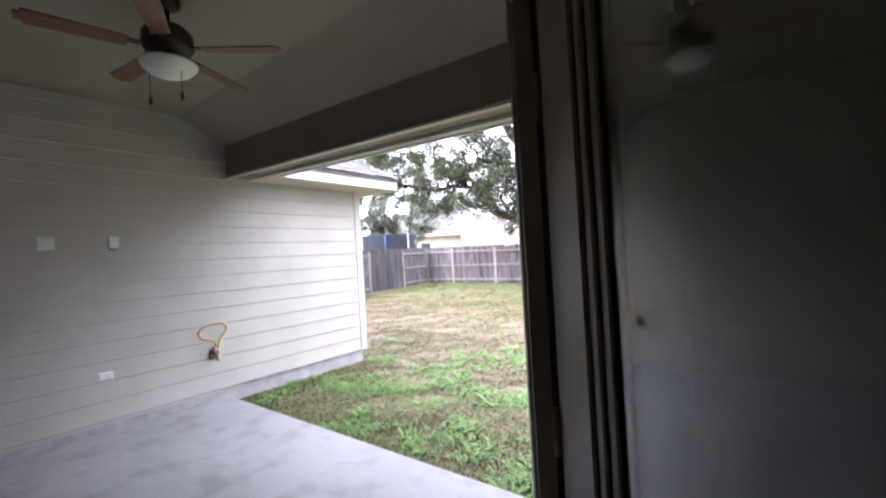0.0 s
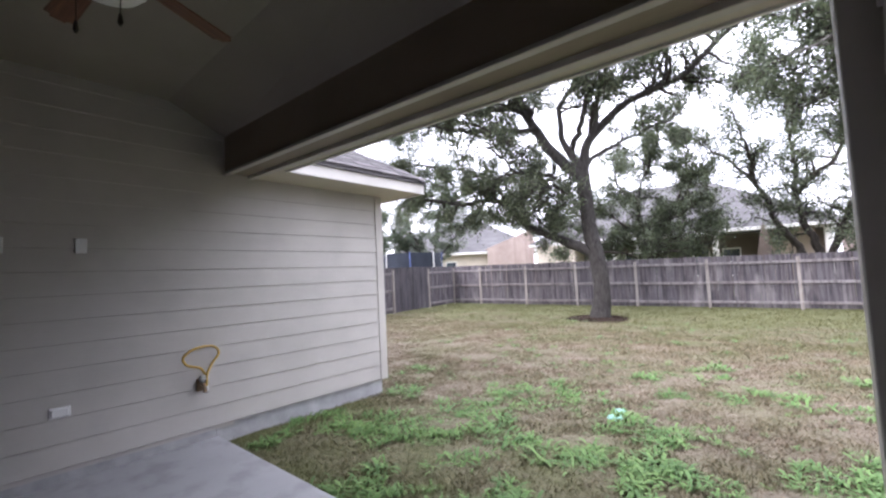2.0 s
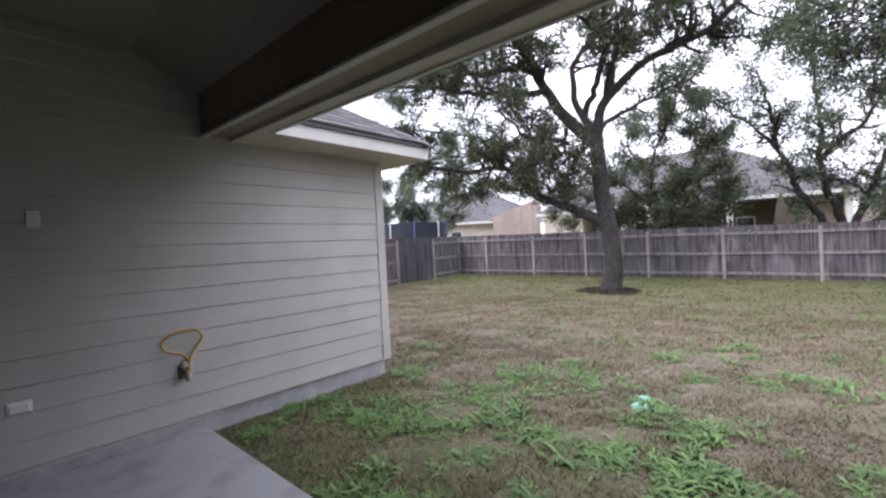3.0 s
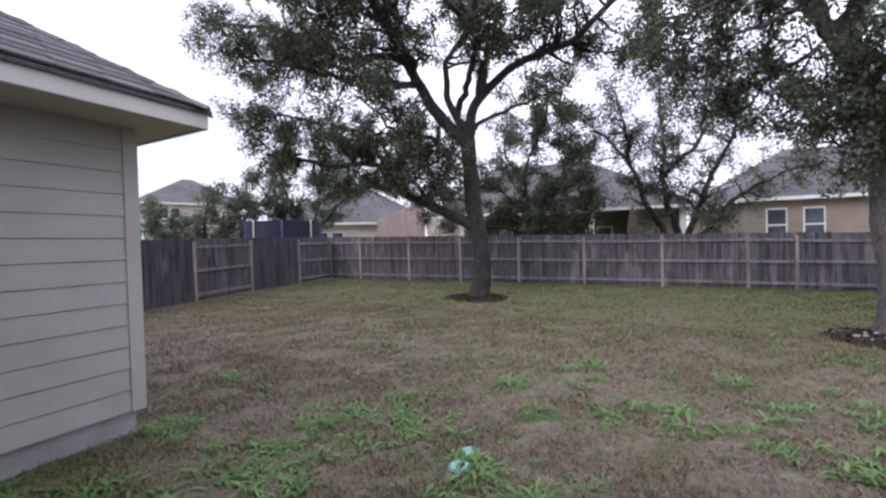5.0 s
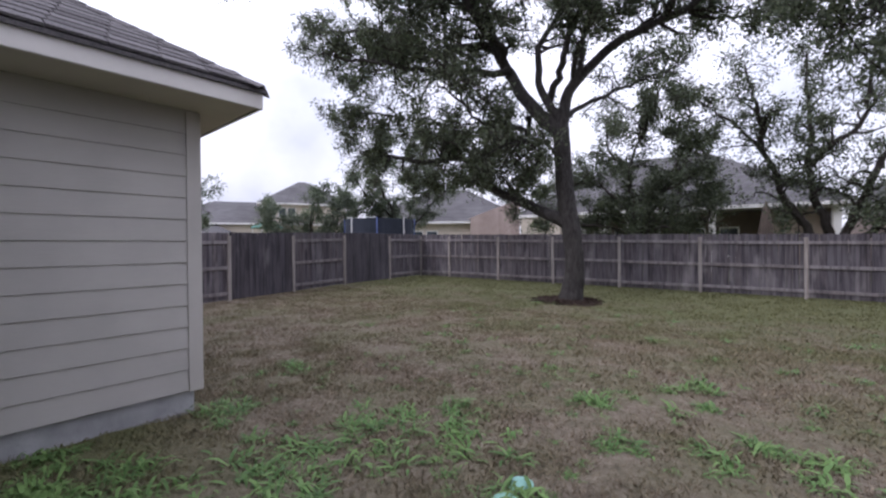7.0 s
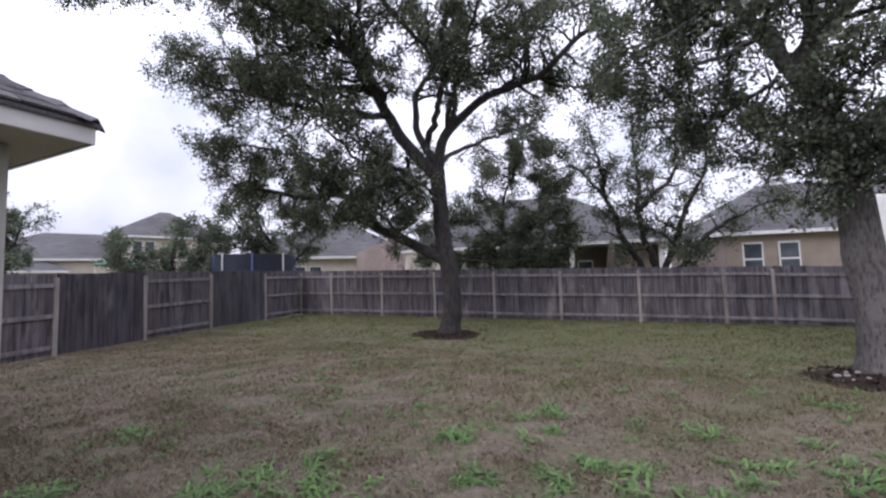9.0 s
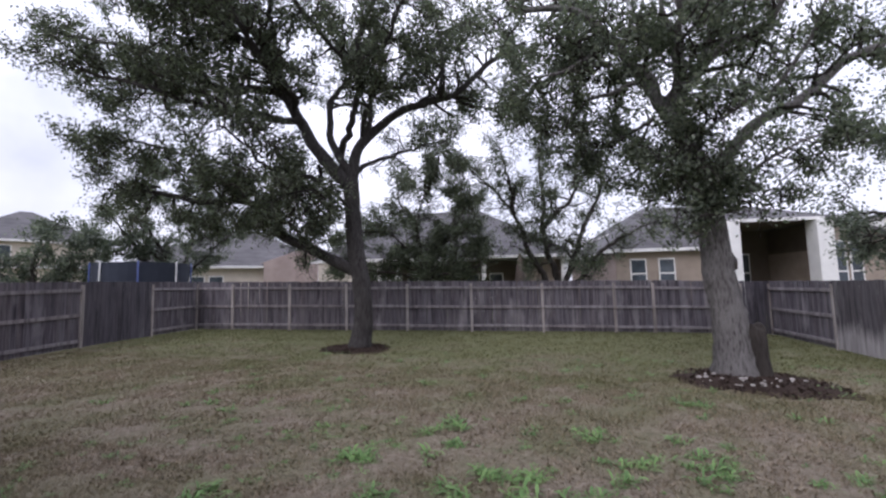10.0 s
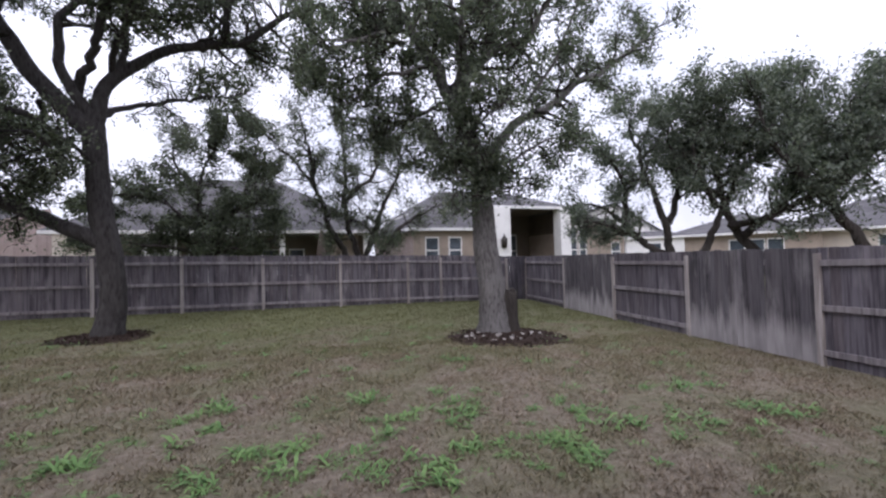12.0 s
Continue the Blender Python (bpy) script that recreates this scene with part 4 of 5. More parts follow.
multi_stem(32, -6.4, 21.0, [
    [(0, 0), (0.2, 1.8), (-0.2, 3.0), (-1.2, 4.0), (-2.0, 4.6)],
    [(0.1, 0), (0.6, 2.0), (1.0, 3.2), (1.8, 4.2), (2.4, 5.2)],
    [(0.0, 0), (0.3, 2.4), (0.2, 4.0), (0.6, 5.6), (0.8, 6.6)],
    [(0.6, 2.0), (1.6, 2.5), (2.6, 2.9), (3.4, 3.3)],
    [(0.2, 4.0), (-0.6, 5.4, 0.5), (-0.9, 6.8, 0.8)],
    [(1.8, 4.2), (2.2, 5.8, 0.4), (2.3, 7.2, 0.6)],
    [(0.6, 5.6), (1.2, 6.8, -0.4), (1.2, 7.8, -0.5)],
    [(-0.1, 2.6), (-1.0, 2.8), (-1.6, 2.7)],
    [(1.0, 3.2), (2.0, 3.8, -0.8), (3.0, 4.2, -1.0)],
    [(0.2, 1.9), (-0.8, 2.2, -0.6), (-2.0, 2.4, -0.8), (-3.0, 2.6, -0.8)],
    [(0.4, 1.8), (1.2, 2.0, -0.7), (2.0, 2.2, -0.9), (3.0, 2.4, -0.9)],
    [(-1.2, 4.0), (-2.2, 4.0, -0.5), (-3.2, 3.8, -0.6)],
], "dense dark green oak in front of the neighbouring house", M["leaf"], 0.10, 40)
multi_stem(33, -18.4, 20.2, [
    [(0, 0), (0.1, 2.5), (0.5, 4.5), (0.8, 6.5), (1.0, 7.7)],
    [(0, 0), (-0.5, 2.7), (-1.5, 4.5), (-1.5, 6.2), (-1.2, 7.5)],
    [(0, 1.9), (1.2, 3.5), (2.4, 4.7), (3.2, 5.2)],
    [(0, 1.9), (-1.5, 2.9), (-3.0, 3.5), (-4.0, 3.7)],
    [(-0.5, 2.7), (-2.2, 4.2, -0.7), (-3.0, 5.0, -0.7)],
    [(0.5, 4.5), (1.6, 5.6), (2.2, 6.6)],
], "grey-green oak beyond the fence corner", M["leaf_grey"], 0.11, 36, (0.79, 0.61))
multi_stem(34, -21.0, 15.6, [
    [(0, 0), (-0.4, 1.4), (-1.2, 2.3), (-2.0, 2.8)],
    [(0, 0), (0.4, 1.6), (1.2, 2.8), (1.9, 3.6)],
    [(0, 0), (0.1, 1.8), (0.2, 3.3), (0.4, 4.3)],
    [(0.2, 1.2), (1.2, 1.8), (2.2, 2.2)],
    [(-0.2, 1.0), (-1.0, 1.6, -0.5), (-1.7, 1.9, -0.8)],
], "low rounded grey-green tree beyond the fence", M["leaf_grey"], 0.12, 40, (0.6, 0.8))
multi_stem(35, -24.4, 10.5, [
    [(0, 0), (-0.2, 2.0), (-0.7, 3.4), (-1.2, 4.4)],
    [(0, 0), (0.2, 2.2), (0.5, 3.4), (0.7, 4.4)],
    [(0, 0), (0.1, 2.4), (0.0, 4.0), (-0.2, 5.2)],
], "distant grey-green tree beyond the houses", M["leaf_grey"], 0.12, 24, (0.5, 0.87))

# beyond the side fence
SIDE = (0.80, -0.60)
multi_stem(41, 10.0, 15.0, [
    [(0, 0), (-0.1, 1.4), (-0.9, 2.2), (-1.5, 3.0), (-2.4, 3.6), (-3.2, 3.7)],
    [(0.05, 0), (0.1, 1.6), (-0.2, 2.8), (-0.6, 4.4), (-1.2, 5.8), (-1.4, 6.8)],
    [(0.1, 0), (0.6, 2.2), (1.2, 3.2), (1.6, 4.2), (1.8, 5.6)],
    [(-0.2, 2.8), (0.2, 4.2, 0.6), (0.2, 5.6, 0.8), (0.0, 6.8, 1.0)],
    [(-0.9, 2.2), (-1.8, 2.8, -0.6), (-2.8, 2.9, -0.8)],
    [(-1.5, 3.0), (-1.6, 4.4, -0.6), (-2.2, 5.4, -0.6)],
    [(1.2, 3.2), (0.8, 4.6, -0.5), (0.6, 6.0, -0.6)],
    [(1.6, 4.2), (2.4, 4.8, 0.2), (2.8, 5.6, 0.3)],
], "forked live oak beyond the side fence", M["leaf_grey"], 0.095, 30, SIDE, 0.20, 0.32, 0.62, 0.4)
multi_stem(42, 12.4, 13.2, [
    [(0, 0), (-0.7, 1.5), (-1.5, 2.7), (-1.8, 3.9), (-1.9, 5.2), (-1.4, 6.6)],
    [(-1.2, 2.3), (-0.2, 3.2), (0.3, 4.4), (0.5, 5.8), (0.4, 7.0)],
    [(-1.7, 3.6), (-2.6, 4.4), (-3.0, 5.4), (-3.0, 6.4)],
    [(-1.5, 2.7), (-0.6, 2.9, -0.8), (0.4, 3.6, -1.2), (1.2, 4.6, -1.4)],
    [(-1.9, 5.2), (-2.4, 6.2, -0.6), (-2.2, 7.0, -0.8)],
    [(-0.2, 3.2), (0.6, 4.2, 0.4), (1.2, 5.2, 0.6), (1.6, 6.0, 0.6)],
    [(0.3, 4.4), (-0.4, 5.4, -0.5), (-0.6, 6.6, -0.6)],
], "leaning live oak beyond the side fence", M["leaf_grey"], 0.095, 36, SIDE, 0.22, 0.30, 0.62, 0.4)
multi_stem(43, 12.9, 11.9, [
    [(0, 0), (0.1, 1.2), (0.9, 2.1), (1.8, 2.8), (2.8, 3.2), (3.8, 3.6)],
    [(0, 0), (0.2, 1.8), (-0.4, 2.9), (-0.3, 4.2), (0.2, 5.4), (0.6, 6.4)],
    [(0.1, 1.0), (1.2, 1.4), (2.2, 1.6), (3.2, 2.4)],
    [(0.9, 2.1), (1.2, 3.4), (1.6, 4.8), (2.0, 6.0)],
    [(1.8, 2.8), (2.6, 4.0), (3.2, 5.2)],
    [(-0.3, 4.2), (0.8, 5.0, -0.8), (1.4, 5.8, -1.0)],
    [(-0.4, 2.9), (-1.2, 3.8, -0.4), (-1.8, 4.9, -0.6), (-2.0, 6.2, -0.6)],
    [(-0.3, 4.2), (-1.0, 5.2, 0.4), (-1.2, 6.3, 0.6)],
    [(-0.3, 3.6), (0.4, 4.4, -0.6), (0.8, 5.2, -0.8), (1.0, 5.8, -0.8)],
], "broad live oak with low crooked limbs beyond the side fence", M["leaf_grey"], 0.095, 36, SIDE, 0.22, 0.30, 0.62, 0.4)


# ---- neighbouring houses ----
def window_unit(parent, x, z, w, h, y=0.0, rows=2):
    """A sash window set proud of a wall that faces -y in the house's own frame."""
    fr = part("window", block(x - w / 2, x + w / 2, y - 0.05, y - 0.012, z, z + h, 0.01), M["white"], parent)
    ph = (h - 0.08 * (rows + 1)) / rows
    for r in range(rows):
        z0 = z + 0.08 + r * (ph + 0.08)
        part("pane", block(x - w / 2 + 0.07, x + w / 2 - 0.07, y - 0.058, y - 0.051, z0, z0 + ph), M["pane"], fr)
    return fr


def hip_roof(parent, x0, x1, y0, y1, z, rise, over=0.5, gable=(False, False), name="roof"):
    """A roof over a rectangle; hipped, or with a gable at either end."""
    x0, x1, y0, y1 = x0 - over, x1 + over, y0 - over, y1 + over
    half = (y1 - y0) / 2
    ym = (y0 + y1) / 2
    if (x1 - x0) >= (y1 - y0):
        a = x0 if gable[0] else x0 + half
        b = x1 if gable[1] else x1 - half
        ridge = [(a, ym, z + rise), (b, ym, z + rise)]
        up = [(0, 1, 5, 4), (1, 2, 5), (2, 3, 4, 5), (3, 0, 4)]
    else:
        xm, hx = (x0 + x1) / 2, (x1 - x0) / 2
        a = y0 if gable[0] else y0 + hx
        b = y1 if gable[1] else y1 - hx
        ridge = [(xm, a, z + rise), (xm, b, z + rise)]
        up = [(0, 1, 4), (1, 2, 5, 4), (2, 3, 5), (3, 0, 4, 5)]
    low = [(x0, y0, z), (x1, y0, z), (x1, y1, z), (x0, y1, z)]
    roof = put(name, mesh_of(name, low + ridge, up), M["roof"], parent)
    t = 0.16
    for name_b, dims in (("fascia", (x0, x1, y0, y0 + 0.03, z - t, z - 0.002)), ("fascia", (x0, x1, y1 - 0.03, y1, z - t, z - 0.002)), ("fascia", (x0, x0 + 0.03, y0 + 0.03, y1 - 0.03, z - t, z - 0.002)), ("fascia", (x1 - 0.03, x1, y0 + 0.03, y1 - 0.03, z - t, z - 0.002)), ("soffit", (x0 + 0.03, x1 - 0.03, y0 + 0.03, y1 - 0.03, z - 0.10, z - 0.07))):
        part(name_b, block(*dims), M["white"], parent)
    return roof


def house(label, p0, p1, z=-0.3):
    """A house whose front runs from p0 to p1; its own x runs along the front, y away from it."""
    d = Vector(p1) - Vector(p0)
    root = thing("house", pose(p0[0], p0[1], z, 0, 0, math.degrees(math.atan2(d.y, d.x))), label, "house")
    return root, d.length


# porch house behind the back fence
h, L = house("single-storey tan house with a hipped grey roof and a long porch", (-14.0, 26.0), (0.6, 28.4))
# porch-side wall in the darkened tan that carries the porch's shade
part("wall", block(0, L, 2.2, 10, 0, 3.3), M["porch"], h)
part("wall", block(0, 2.4, -0.4, 2.2, 0, 3.3), M["cream"], h)
part("wall", block(L - 2.6, L - 0.6, 0.8, 2.2, 0, 3.3), M["tan"], h)
for x in (3.6, 4.7, 6.1, 9.9, L - 0.25):
    part("column", block(x - 0.14, x + 0.14, 0.0, 0.28, 0, 3.3, 0.01), M["white"], h)
for x in (3.2, 4.2, 5.4, 7.0):
    window_unit(h, x, 1.0, 0.85, 1.6, 2.2)
for x in (9.2, 10.7):
    window_unit(h, x, 0.9, 0.9, 1.6, 2.2)
part("door", block(8.0, 8.9, 2.13, 2.19, 0, 2.1, 0.01), M["bronze"], h)
hip_roof(h, 0, L, 0, 10, 3.45, 3.6)

um = thing("patio_umbrella", pose(-2.1, 27.3, float(ground_z(-2.1, 27.3))), "closed brown patio umbrella standing by the neighbour's porch", "umbrella")
part("pole", lathe([(0.025, 0), (0.025, 3.35)], 10), M["bronze"], um)
bm = lathe([(0.30, 1.25), (0.33, 1.3), (0.24, 2.0), (0.14, 2.8), (0.05, 3.3), (0.02, 3.4)], 24)
for v in bm.verts:
    k = 1 + 0.22 * math.cos(8 * math.atan2(v.co.y, v.co.x))
    v.co.x, v.co.y = v.co.x * k, v.co.y * k
part("canopy", bm, M["umbrella"], um, "folded brown canvas")
part("base", lathe([(0.28, 0.0), (0.28, 0.06), (0.05, 0.10), (0.03, 0.25)], 20), M["bronze"], um)

# cream house with a brick gable, to the west of it
h, L = house("cream house with a grey roof and a pale brick gable", (-23.6, 25.2), (-16.9, 30.4))
part("wall", block(-2.4, 4.9, 0, 8, 0, 3.4), M["cream"], h)
part("wall", block(4.9, L, -0.6, 8, 0, 3.6), M["brick"], h)
g = bmesh.new()
vs = [g.verts.new(p) for p in ((4.7, -0.6, 3.6), (L + 0.2, -0.6, 3.6), (L - 0.1, -0.6, 5.0), (4.7, -0.4, 3.6), (L + 0.2, -0.4, 3.6), (L - 0.1, -0.4, 5.0))]
for f in ((0, 1, 2), (5, 4, 3), (0, 3, 4, 1), (1, 4, 5, 2), (2, 5, 3, 0)):
    g.faces.new([vs[i] for i in f])
part("gable", g, M["brick"], h)
window_unit(h, 0.9, 0.9, 0.9, 1.9, 0)
window_unit(h, 2.0, 0.9, 0.9, 1.9, 0)
hip_roof(h, -2.6, L + 0.4, 0, 8.4, 3.45, 2.9, 0.5)
h, L = house("cream house wall beyond the fence", (-29.5, 27.5), (-25.6, 30.6))
part("wall", block(0, L, 0, 7, 0, 4.6), M["cream"], h)
hip_roof(h, 0, L, 0, 7, 4.7, 1.2, 0.3)
window_unit(h, 2.6, 2.2, 0.8, 1.2, 0)

# two-storey house far to the west
h, L = house("two-storey beige house with a grey hipped roof", (-44.0, 20.0), (-38.4, 31.5))
part("wall", block(-4, L, 0, 10, 0, 3.9), M["cream"], h)
part("wall", block(3.8, 12.0, -0.4, 7, 3.9, 6.0), M["cream"], h)
for x in (4.6, 5.6, 6.5):
    window_unit(h, x, 4.65, 0.8, 1.1, -0.4, 1)
hip_roof(h, 3.8, 12.0, -0.4, 7, 6.15, 2.8, 0.6)
hip_roof(h, -6, L, 0, 10, 4.1, 2.6, 0.6)
h, L = house("low house with a long grey roof in the distance", (-46.0, 8.0), (-43.0, 20.0))
part("wall", block(0, L, 0, 9, 0, 3.0), M["cream"], h)
hip_roof(h, 0, L, 0, 9, 3.1, 3.1, 0.6)

# brick-sided house with a tall dark porch between pale columns
h, L = house("tan and brick house with a tall porch between pale columns", (3.0, 27.0), (18.4, 29.46))
part("wall", block(0, 5.0, 0, 11, 0, 3.3), M["tan"], h)
part("wall", block(-0.03, 0.0, 0.02, 11, 0, 3.3), M["brick"], h)
# porch recess: its shade is put into the wall colour
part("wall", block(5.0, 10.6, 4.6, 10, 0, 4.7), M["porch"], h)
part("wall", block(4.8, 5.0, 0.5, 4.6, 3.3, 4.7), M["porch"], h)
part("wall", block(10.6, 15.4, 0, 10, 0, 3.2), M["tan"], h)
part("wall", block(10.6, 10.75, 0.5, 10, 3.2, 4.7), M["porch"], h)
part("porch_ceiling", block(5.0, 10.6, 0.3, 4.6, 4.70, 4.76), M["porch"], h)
for x0, x1 in ((5.05, 6.2), (9.9, 10.7)):
    part("column", block(x0, x1, -0.3, 0.5, 0, 4.75, 0.02), M["white"], h)
for x in (1.1, 2.55):
    window_unit(h, x, 1.35, 0.85, 1.6, 0)
window_unit(h, 9.0, 0.9, 0.9, 2.4, 4.6, 2)
window_unit(h, 11.05, 1.2, 0.62, 2.4, 0, 3)
window_unit(h, 11.8, 1.2, 0.62, 2.4, 0, 3)
window_unit(h, 14.6, 1.2, 0.8, 1.3, 0)
hip_roof(h, 0, 4.7, 0, 11, 3.45, 2.3, 0.45)
hip_roof(h, 1.5, 11.5, 5.5, 12, 4.9, 2.2, 0.3)
hip_roof(h, 5.0, 10.6, 0.2, 9, 4.85, 1.3, 0.4)
g = bmesh.new()
vs = [g.verts.new(p) for p in ((10.4, -0.4, 4.85), (16.3, -0.4, 3.15), (16.3, 9, 3.15), (10.4, 9, 4.85), (10.4, -0.4, 4.68), (16.3, -0.4, 2.98), (16.3, 9, 2.98), (10.4, 9, 4.68))]
for f in ((0, 1, 2, 3), (7, 6, 5, 4), (0, 4, 5, 1), (1, 5, 6, 2), (2, 6, 7, 3), (3, 7, 4, 0)):
    g.faces.new([vs[i] for i in f])
part("lean_roof", g, M["roof"], h)
g = bmesh.new()
vs = [g.verts.new(p) for p in ((10.7, -0.02, 3.2), (15.4, -0.02, 3.2), (10.7, -0.02, 4.55), (10.7, 0.1, 3.2), (15.4, 0.1, 3.2), (10.7, 0.1, 4.55))]
for f in ((0, 1, 2), (5, 4, 3), (0, 3, 4, 1), (1, 4, 5, 2), (2, 5, 3, 0)):
    g.faces.new([vs[i] for i in f])
part("gable", g, M["tan"], h)
lantern = part("lantern", lathe([(0.05, 2.2), (0.16, 2.25), (0.20, 2.75), (0.06, 2.95), (0.02, 3.1)], 8, None, (5.6, -0.52, 0)), M["bronze"], h)

# cream gable and low houses east of it
h, L = house("cream two-storey house with a shallow gable", (19.5, 38.5), (27.5, 33.5))
part("wall", block(0, 7.4, 0.0, 8.8, 0, 4.5 - 1.7), M["white"], h)
part("wall", block(0, 4.6, 0.004, 8.7, 2.8, 5.0), M["white"], h)
g = bmesh.new()
vs = [g.verts.new((x, y, z)) for y in (-0.3, 9.0) for x, z in ((-0.6, 5.2), (3.4, 6.25), (7.6, 3.3), (7.6, 3.12), (3.4, 6.05), (-0.6, 5.0))]
for i in range(6):
    g.faces.new((vs[i], vs[(i + 1) % 6], vs[6 + (i + 1) % 6], vs[6 + i]))
for f in ((0, 5, 4, 1), (1, 4, 3, 2), (7, 10, 11, 6), (8, 9, 10, 7)):
    g.faces.new([vs[i] for i in f])
part("roof", g, M["roof"], h)
g = bmesh.new()
vs = [g.verts.new((x, y, z)) for y in (0.0, 8.8) for x, z in ((0, 4.5), (0, 5.15), (3.4, 6.05), (7.4, 3.26), (7.4, 2.8))]
for i in range(5):
    g.faces.new((vs[i], vs[(i + 1) % 5], vs[5 + (i + 1) % 5], vs[5 + i]))
g.faces.new(vs[4::-1])
g.faces.new(vs[5:])
part("gable", g, M["white"], h)
part("wall", block(4.2, L - 1.0, -2.4, 0, 0, 2.9), M["white"], h)
hip_roof(h, 4.2, L - 1.0, -2.4, 0.0, 3.0, 0.5, 0.3)
window_unit(h, 3.0, 2.6, 0.9, 1.2, 0)
window_unit(h, 6.3, 0.8, 1.0, 1.7, -2.4)
h, L = house("tan house under a long grey hipped roof", (25.0, 33.0), (31.0, 26.0))
part("wall", block(0, L, 0, 10, 0, 2.9), M["tan"], h)
for x in (4.4, 5.6, 6.7):
    window_unit(h, x, 0.8, 1.0, 1.7, 0)
hip_roof(h, 0, L, 0, 10, 3.0, 1.8, 0.6)
h, L = house("cream house under a broad grey roof", (32.5, 26.0), (38.0, 14.0))
part("wall", block(-4, L, 0, 10, 0, 2.9), M["cream"], h)
for x in (2.4, 6.6, 8.0):
    window_unit(h, x, 0.9, 1.1, 1.6, 0)
hip_roof(h, -4, L, 0, 10, 3.0, 2.4, 0.6)

# ---- trampoline and gazebo beyond the corner ----
tr = thing("trampoline", pose(-17.4, 17.3, float(ground_z(-16, 17))), "round trampoline with a dark safety net and blue pads", "trampoline")
part("mat", lathe([(1.55, 0.78), (1.55, 0.80)], 28), M["net"], tr)
part("pad", lathe([(1.50, 0.81), (1.85, 0.81), (1.86, 0.86), (1.50, 0.87)], 28), M["blue_pad"], tr)
net = bmesh.new()
rings = [[net.verts.new((1.72 * math.cos(i * math.pi / 16), 1.72 * math.sin(i * math.pi / 16), z)) for i in range(32)] for z in (0.86, 2.55)]
for i in range(32):
    net.faces.new((rings[0][i], rings[0][(i + 1) % 32], rings[1][(i + 1) % 32], rings[1][i]))
part("safety_net", net, M["net"], tr)
for i in range(8):
    a = i * math.pi / 4
    part("pole", lathe([(0.03, 0), (0.03, 2.6)], 8, None, (1.78 * math.cos(a), 1.78 * math.sin(a), 0)), M["blue_pad"] if i % 2 else M["steel"], tr)
gz = thing("gazebo", pose(-27.5, 16.35, 0.05), "small garden gazebo with a teal canvas canopy", "gazebo")
part("canopy", lathe([(1.05, 2.55), (1.0, 2.62), (0.5, 2.85), (0.08, 3.05), (0.02, 3.12)], 8), M["teal_canvas"], gz)
for i in range(4):
    a = math.pi / 4 + i * math.pi / 2
    part("post", lathe([(0.04, 0), (0.04, 2.58)], 8, None, (0.9 * math.cos(a), 0.9 * math.sin(a), 0)), M["white"], gz)

# ---- ceiling fan ----
fan = thing("ceiling_fan", pose(-2.66, 1.07, 3.10), "dark bronze ceiling fan with five brown blades and a frosted bowl", "ceiling fan")
part("canopy", lathe([(0.075, 0.0), (0.07, -0.05), (0.03, -0.07)], 20), M["bronze"], fan)
part("rod", lathe([(0.014, -0.06), (0.014, -0.18)], 10), M["bronze"], fan)
part("motor", lathe([(0.04, -0.15), (0.10, -0.18), (0.135, -0.22), (0.14, -0.29), (0.12, -0.33), (0.07, -0.36), (0.09, -0.38), (0.09, -0.40)], 28), M["bronze"], fan)
part("light_bowl", lathe([(0.155, -0.395), (0.15, -0.41), (0.12, -0.445), (0.07, -0.468), (0.012, -0.475)], 28), M["bowl"], fan)
blade_bm = block(0.20, 0.66, -0.062, 0.062, -0.004, 0.004)
for v in blade_bm.verts:
    if v.co.x < 0.3:
        v.co.y *= 0.78
bmesh.ops.bevel(blade_bm, geom=[e for e in blade_bm.edges if abs(e.verts[0].co.z - e.verts[1].co.z) > 0.005 and e.verts[0].co.x > 0.5], offset=0.03, segments=3, affect="EDGES")
blade_me = bpy.data.meshes.new("blade")
blade_bm.to_mesh(blade_me)
arm_me = block_mesh("blade_arm", 0.10, 0.26, -0.022, 0.022, -0.004, 0.006, 0.003)
for k in range(5):
    b = put("blade", blade_me, M["blade"], fan, pose(0, 0, -0.31, 10, 0, -29 + 72 * k), "brown wood-grain blade")
    put("blade_arm", arm_me, M["bronze"], b, pose(0, 0, 0.007))
for dx, dy, ln in ((0.09, 0.03, 0.19), (-0.05, -0.09, 0.21)):
    c = part("pull_chain", lathe([(0.0025, -0.39 - ln), (0.0025, -0.38)], 6, None, (dx, dy, 0)), M["bronze"], fan)
    part("fob", lathe([(0.004, -0.39 - ln - 0.05), (0.011, -0.39 - ln - 0.035), (0.006, -0.39 - ln)], 10, None, (dx, dy, 0)), M["bronze"], c)


# ---- fittings on the siding ----
def wall_plate(name, y, z, w, h, label, category):
    ob = thing(name, pose(-4.797, y, z), label, category)
    part("cover", block(0.0, 0.012, -w / 2, w / 2, -h / 2, h / 2, 0.004), M["plate"], ob)
    return ob


p = wall_plate("blank_plate", 0.82, 1.75, 0.115, 0.118, "white double blank cover plate on beige siding", "wall plate")
for dy in (-0.028, 0.028):
    part("screw", block(0.012, 0.014, dy - 0.004, dy + 0.004, -0.004, 0.004), M["steel"], p)
p = wall_plate("blank_plate", 1.30, 1.755, 0.075, 0.118, "white single cover plate on beige siding", "wall plate")
part("screw", block(0.012, 0.014, -0.004, 0.004, 0.03, 0.038), M["steel"], p)
p = wall_plate("outlet", 1.185, 0.51, 0.125, 0.078, "white weatherproof outlet cover low on the siding", "outlet")
part("flap", block(0.012, 0.026, -0.05, 0.05, -0.03, 0.03, 0.005), M["plate"], p)

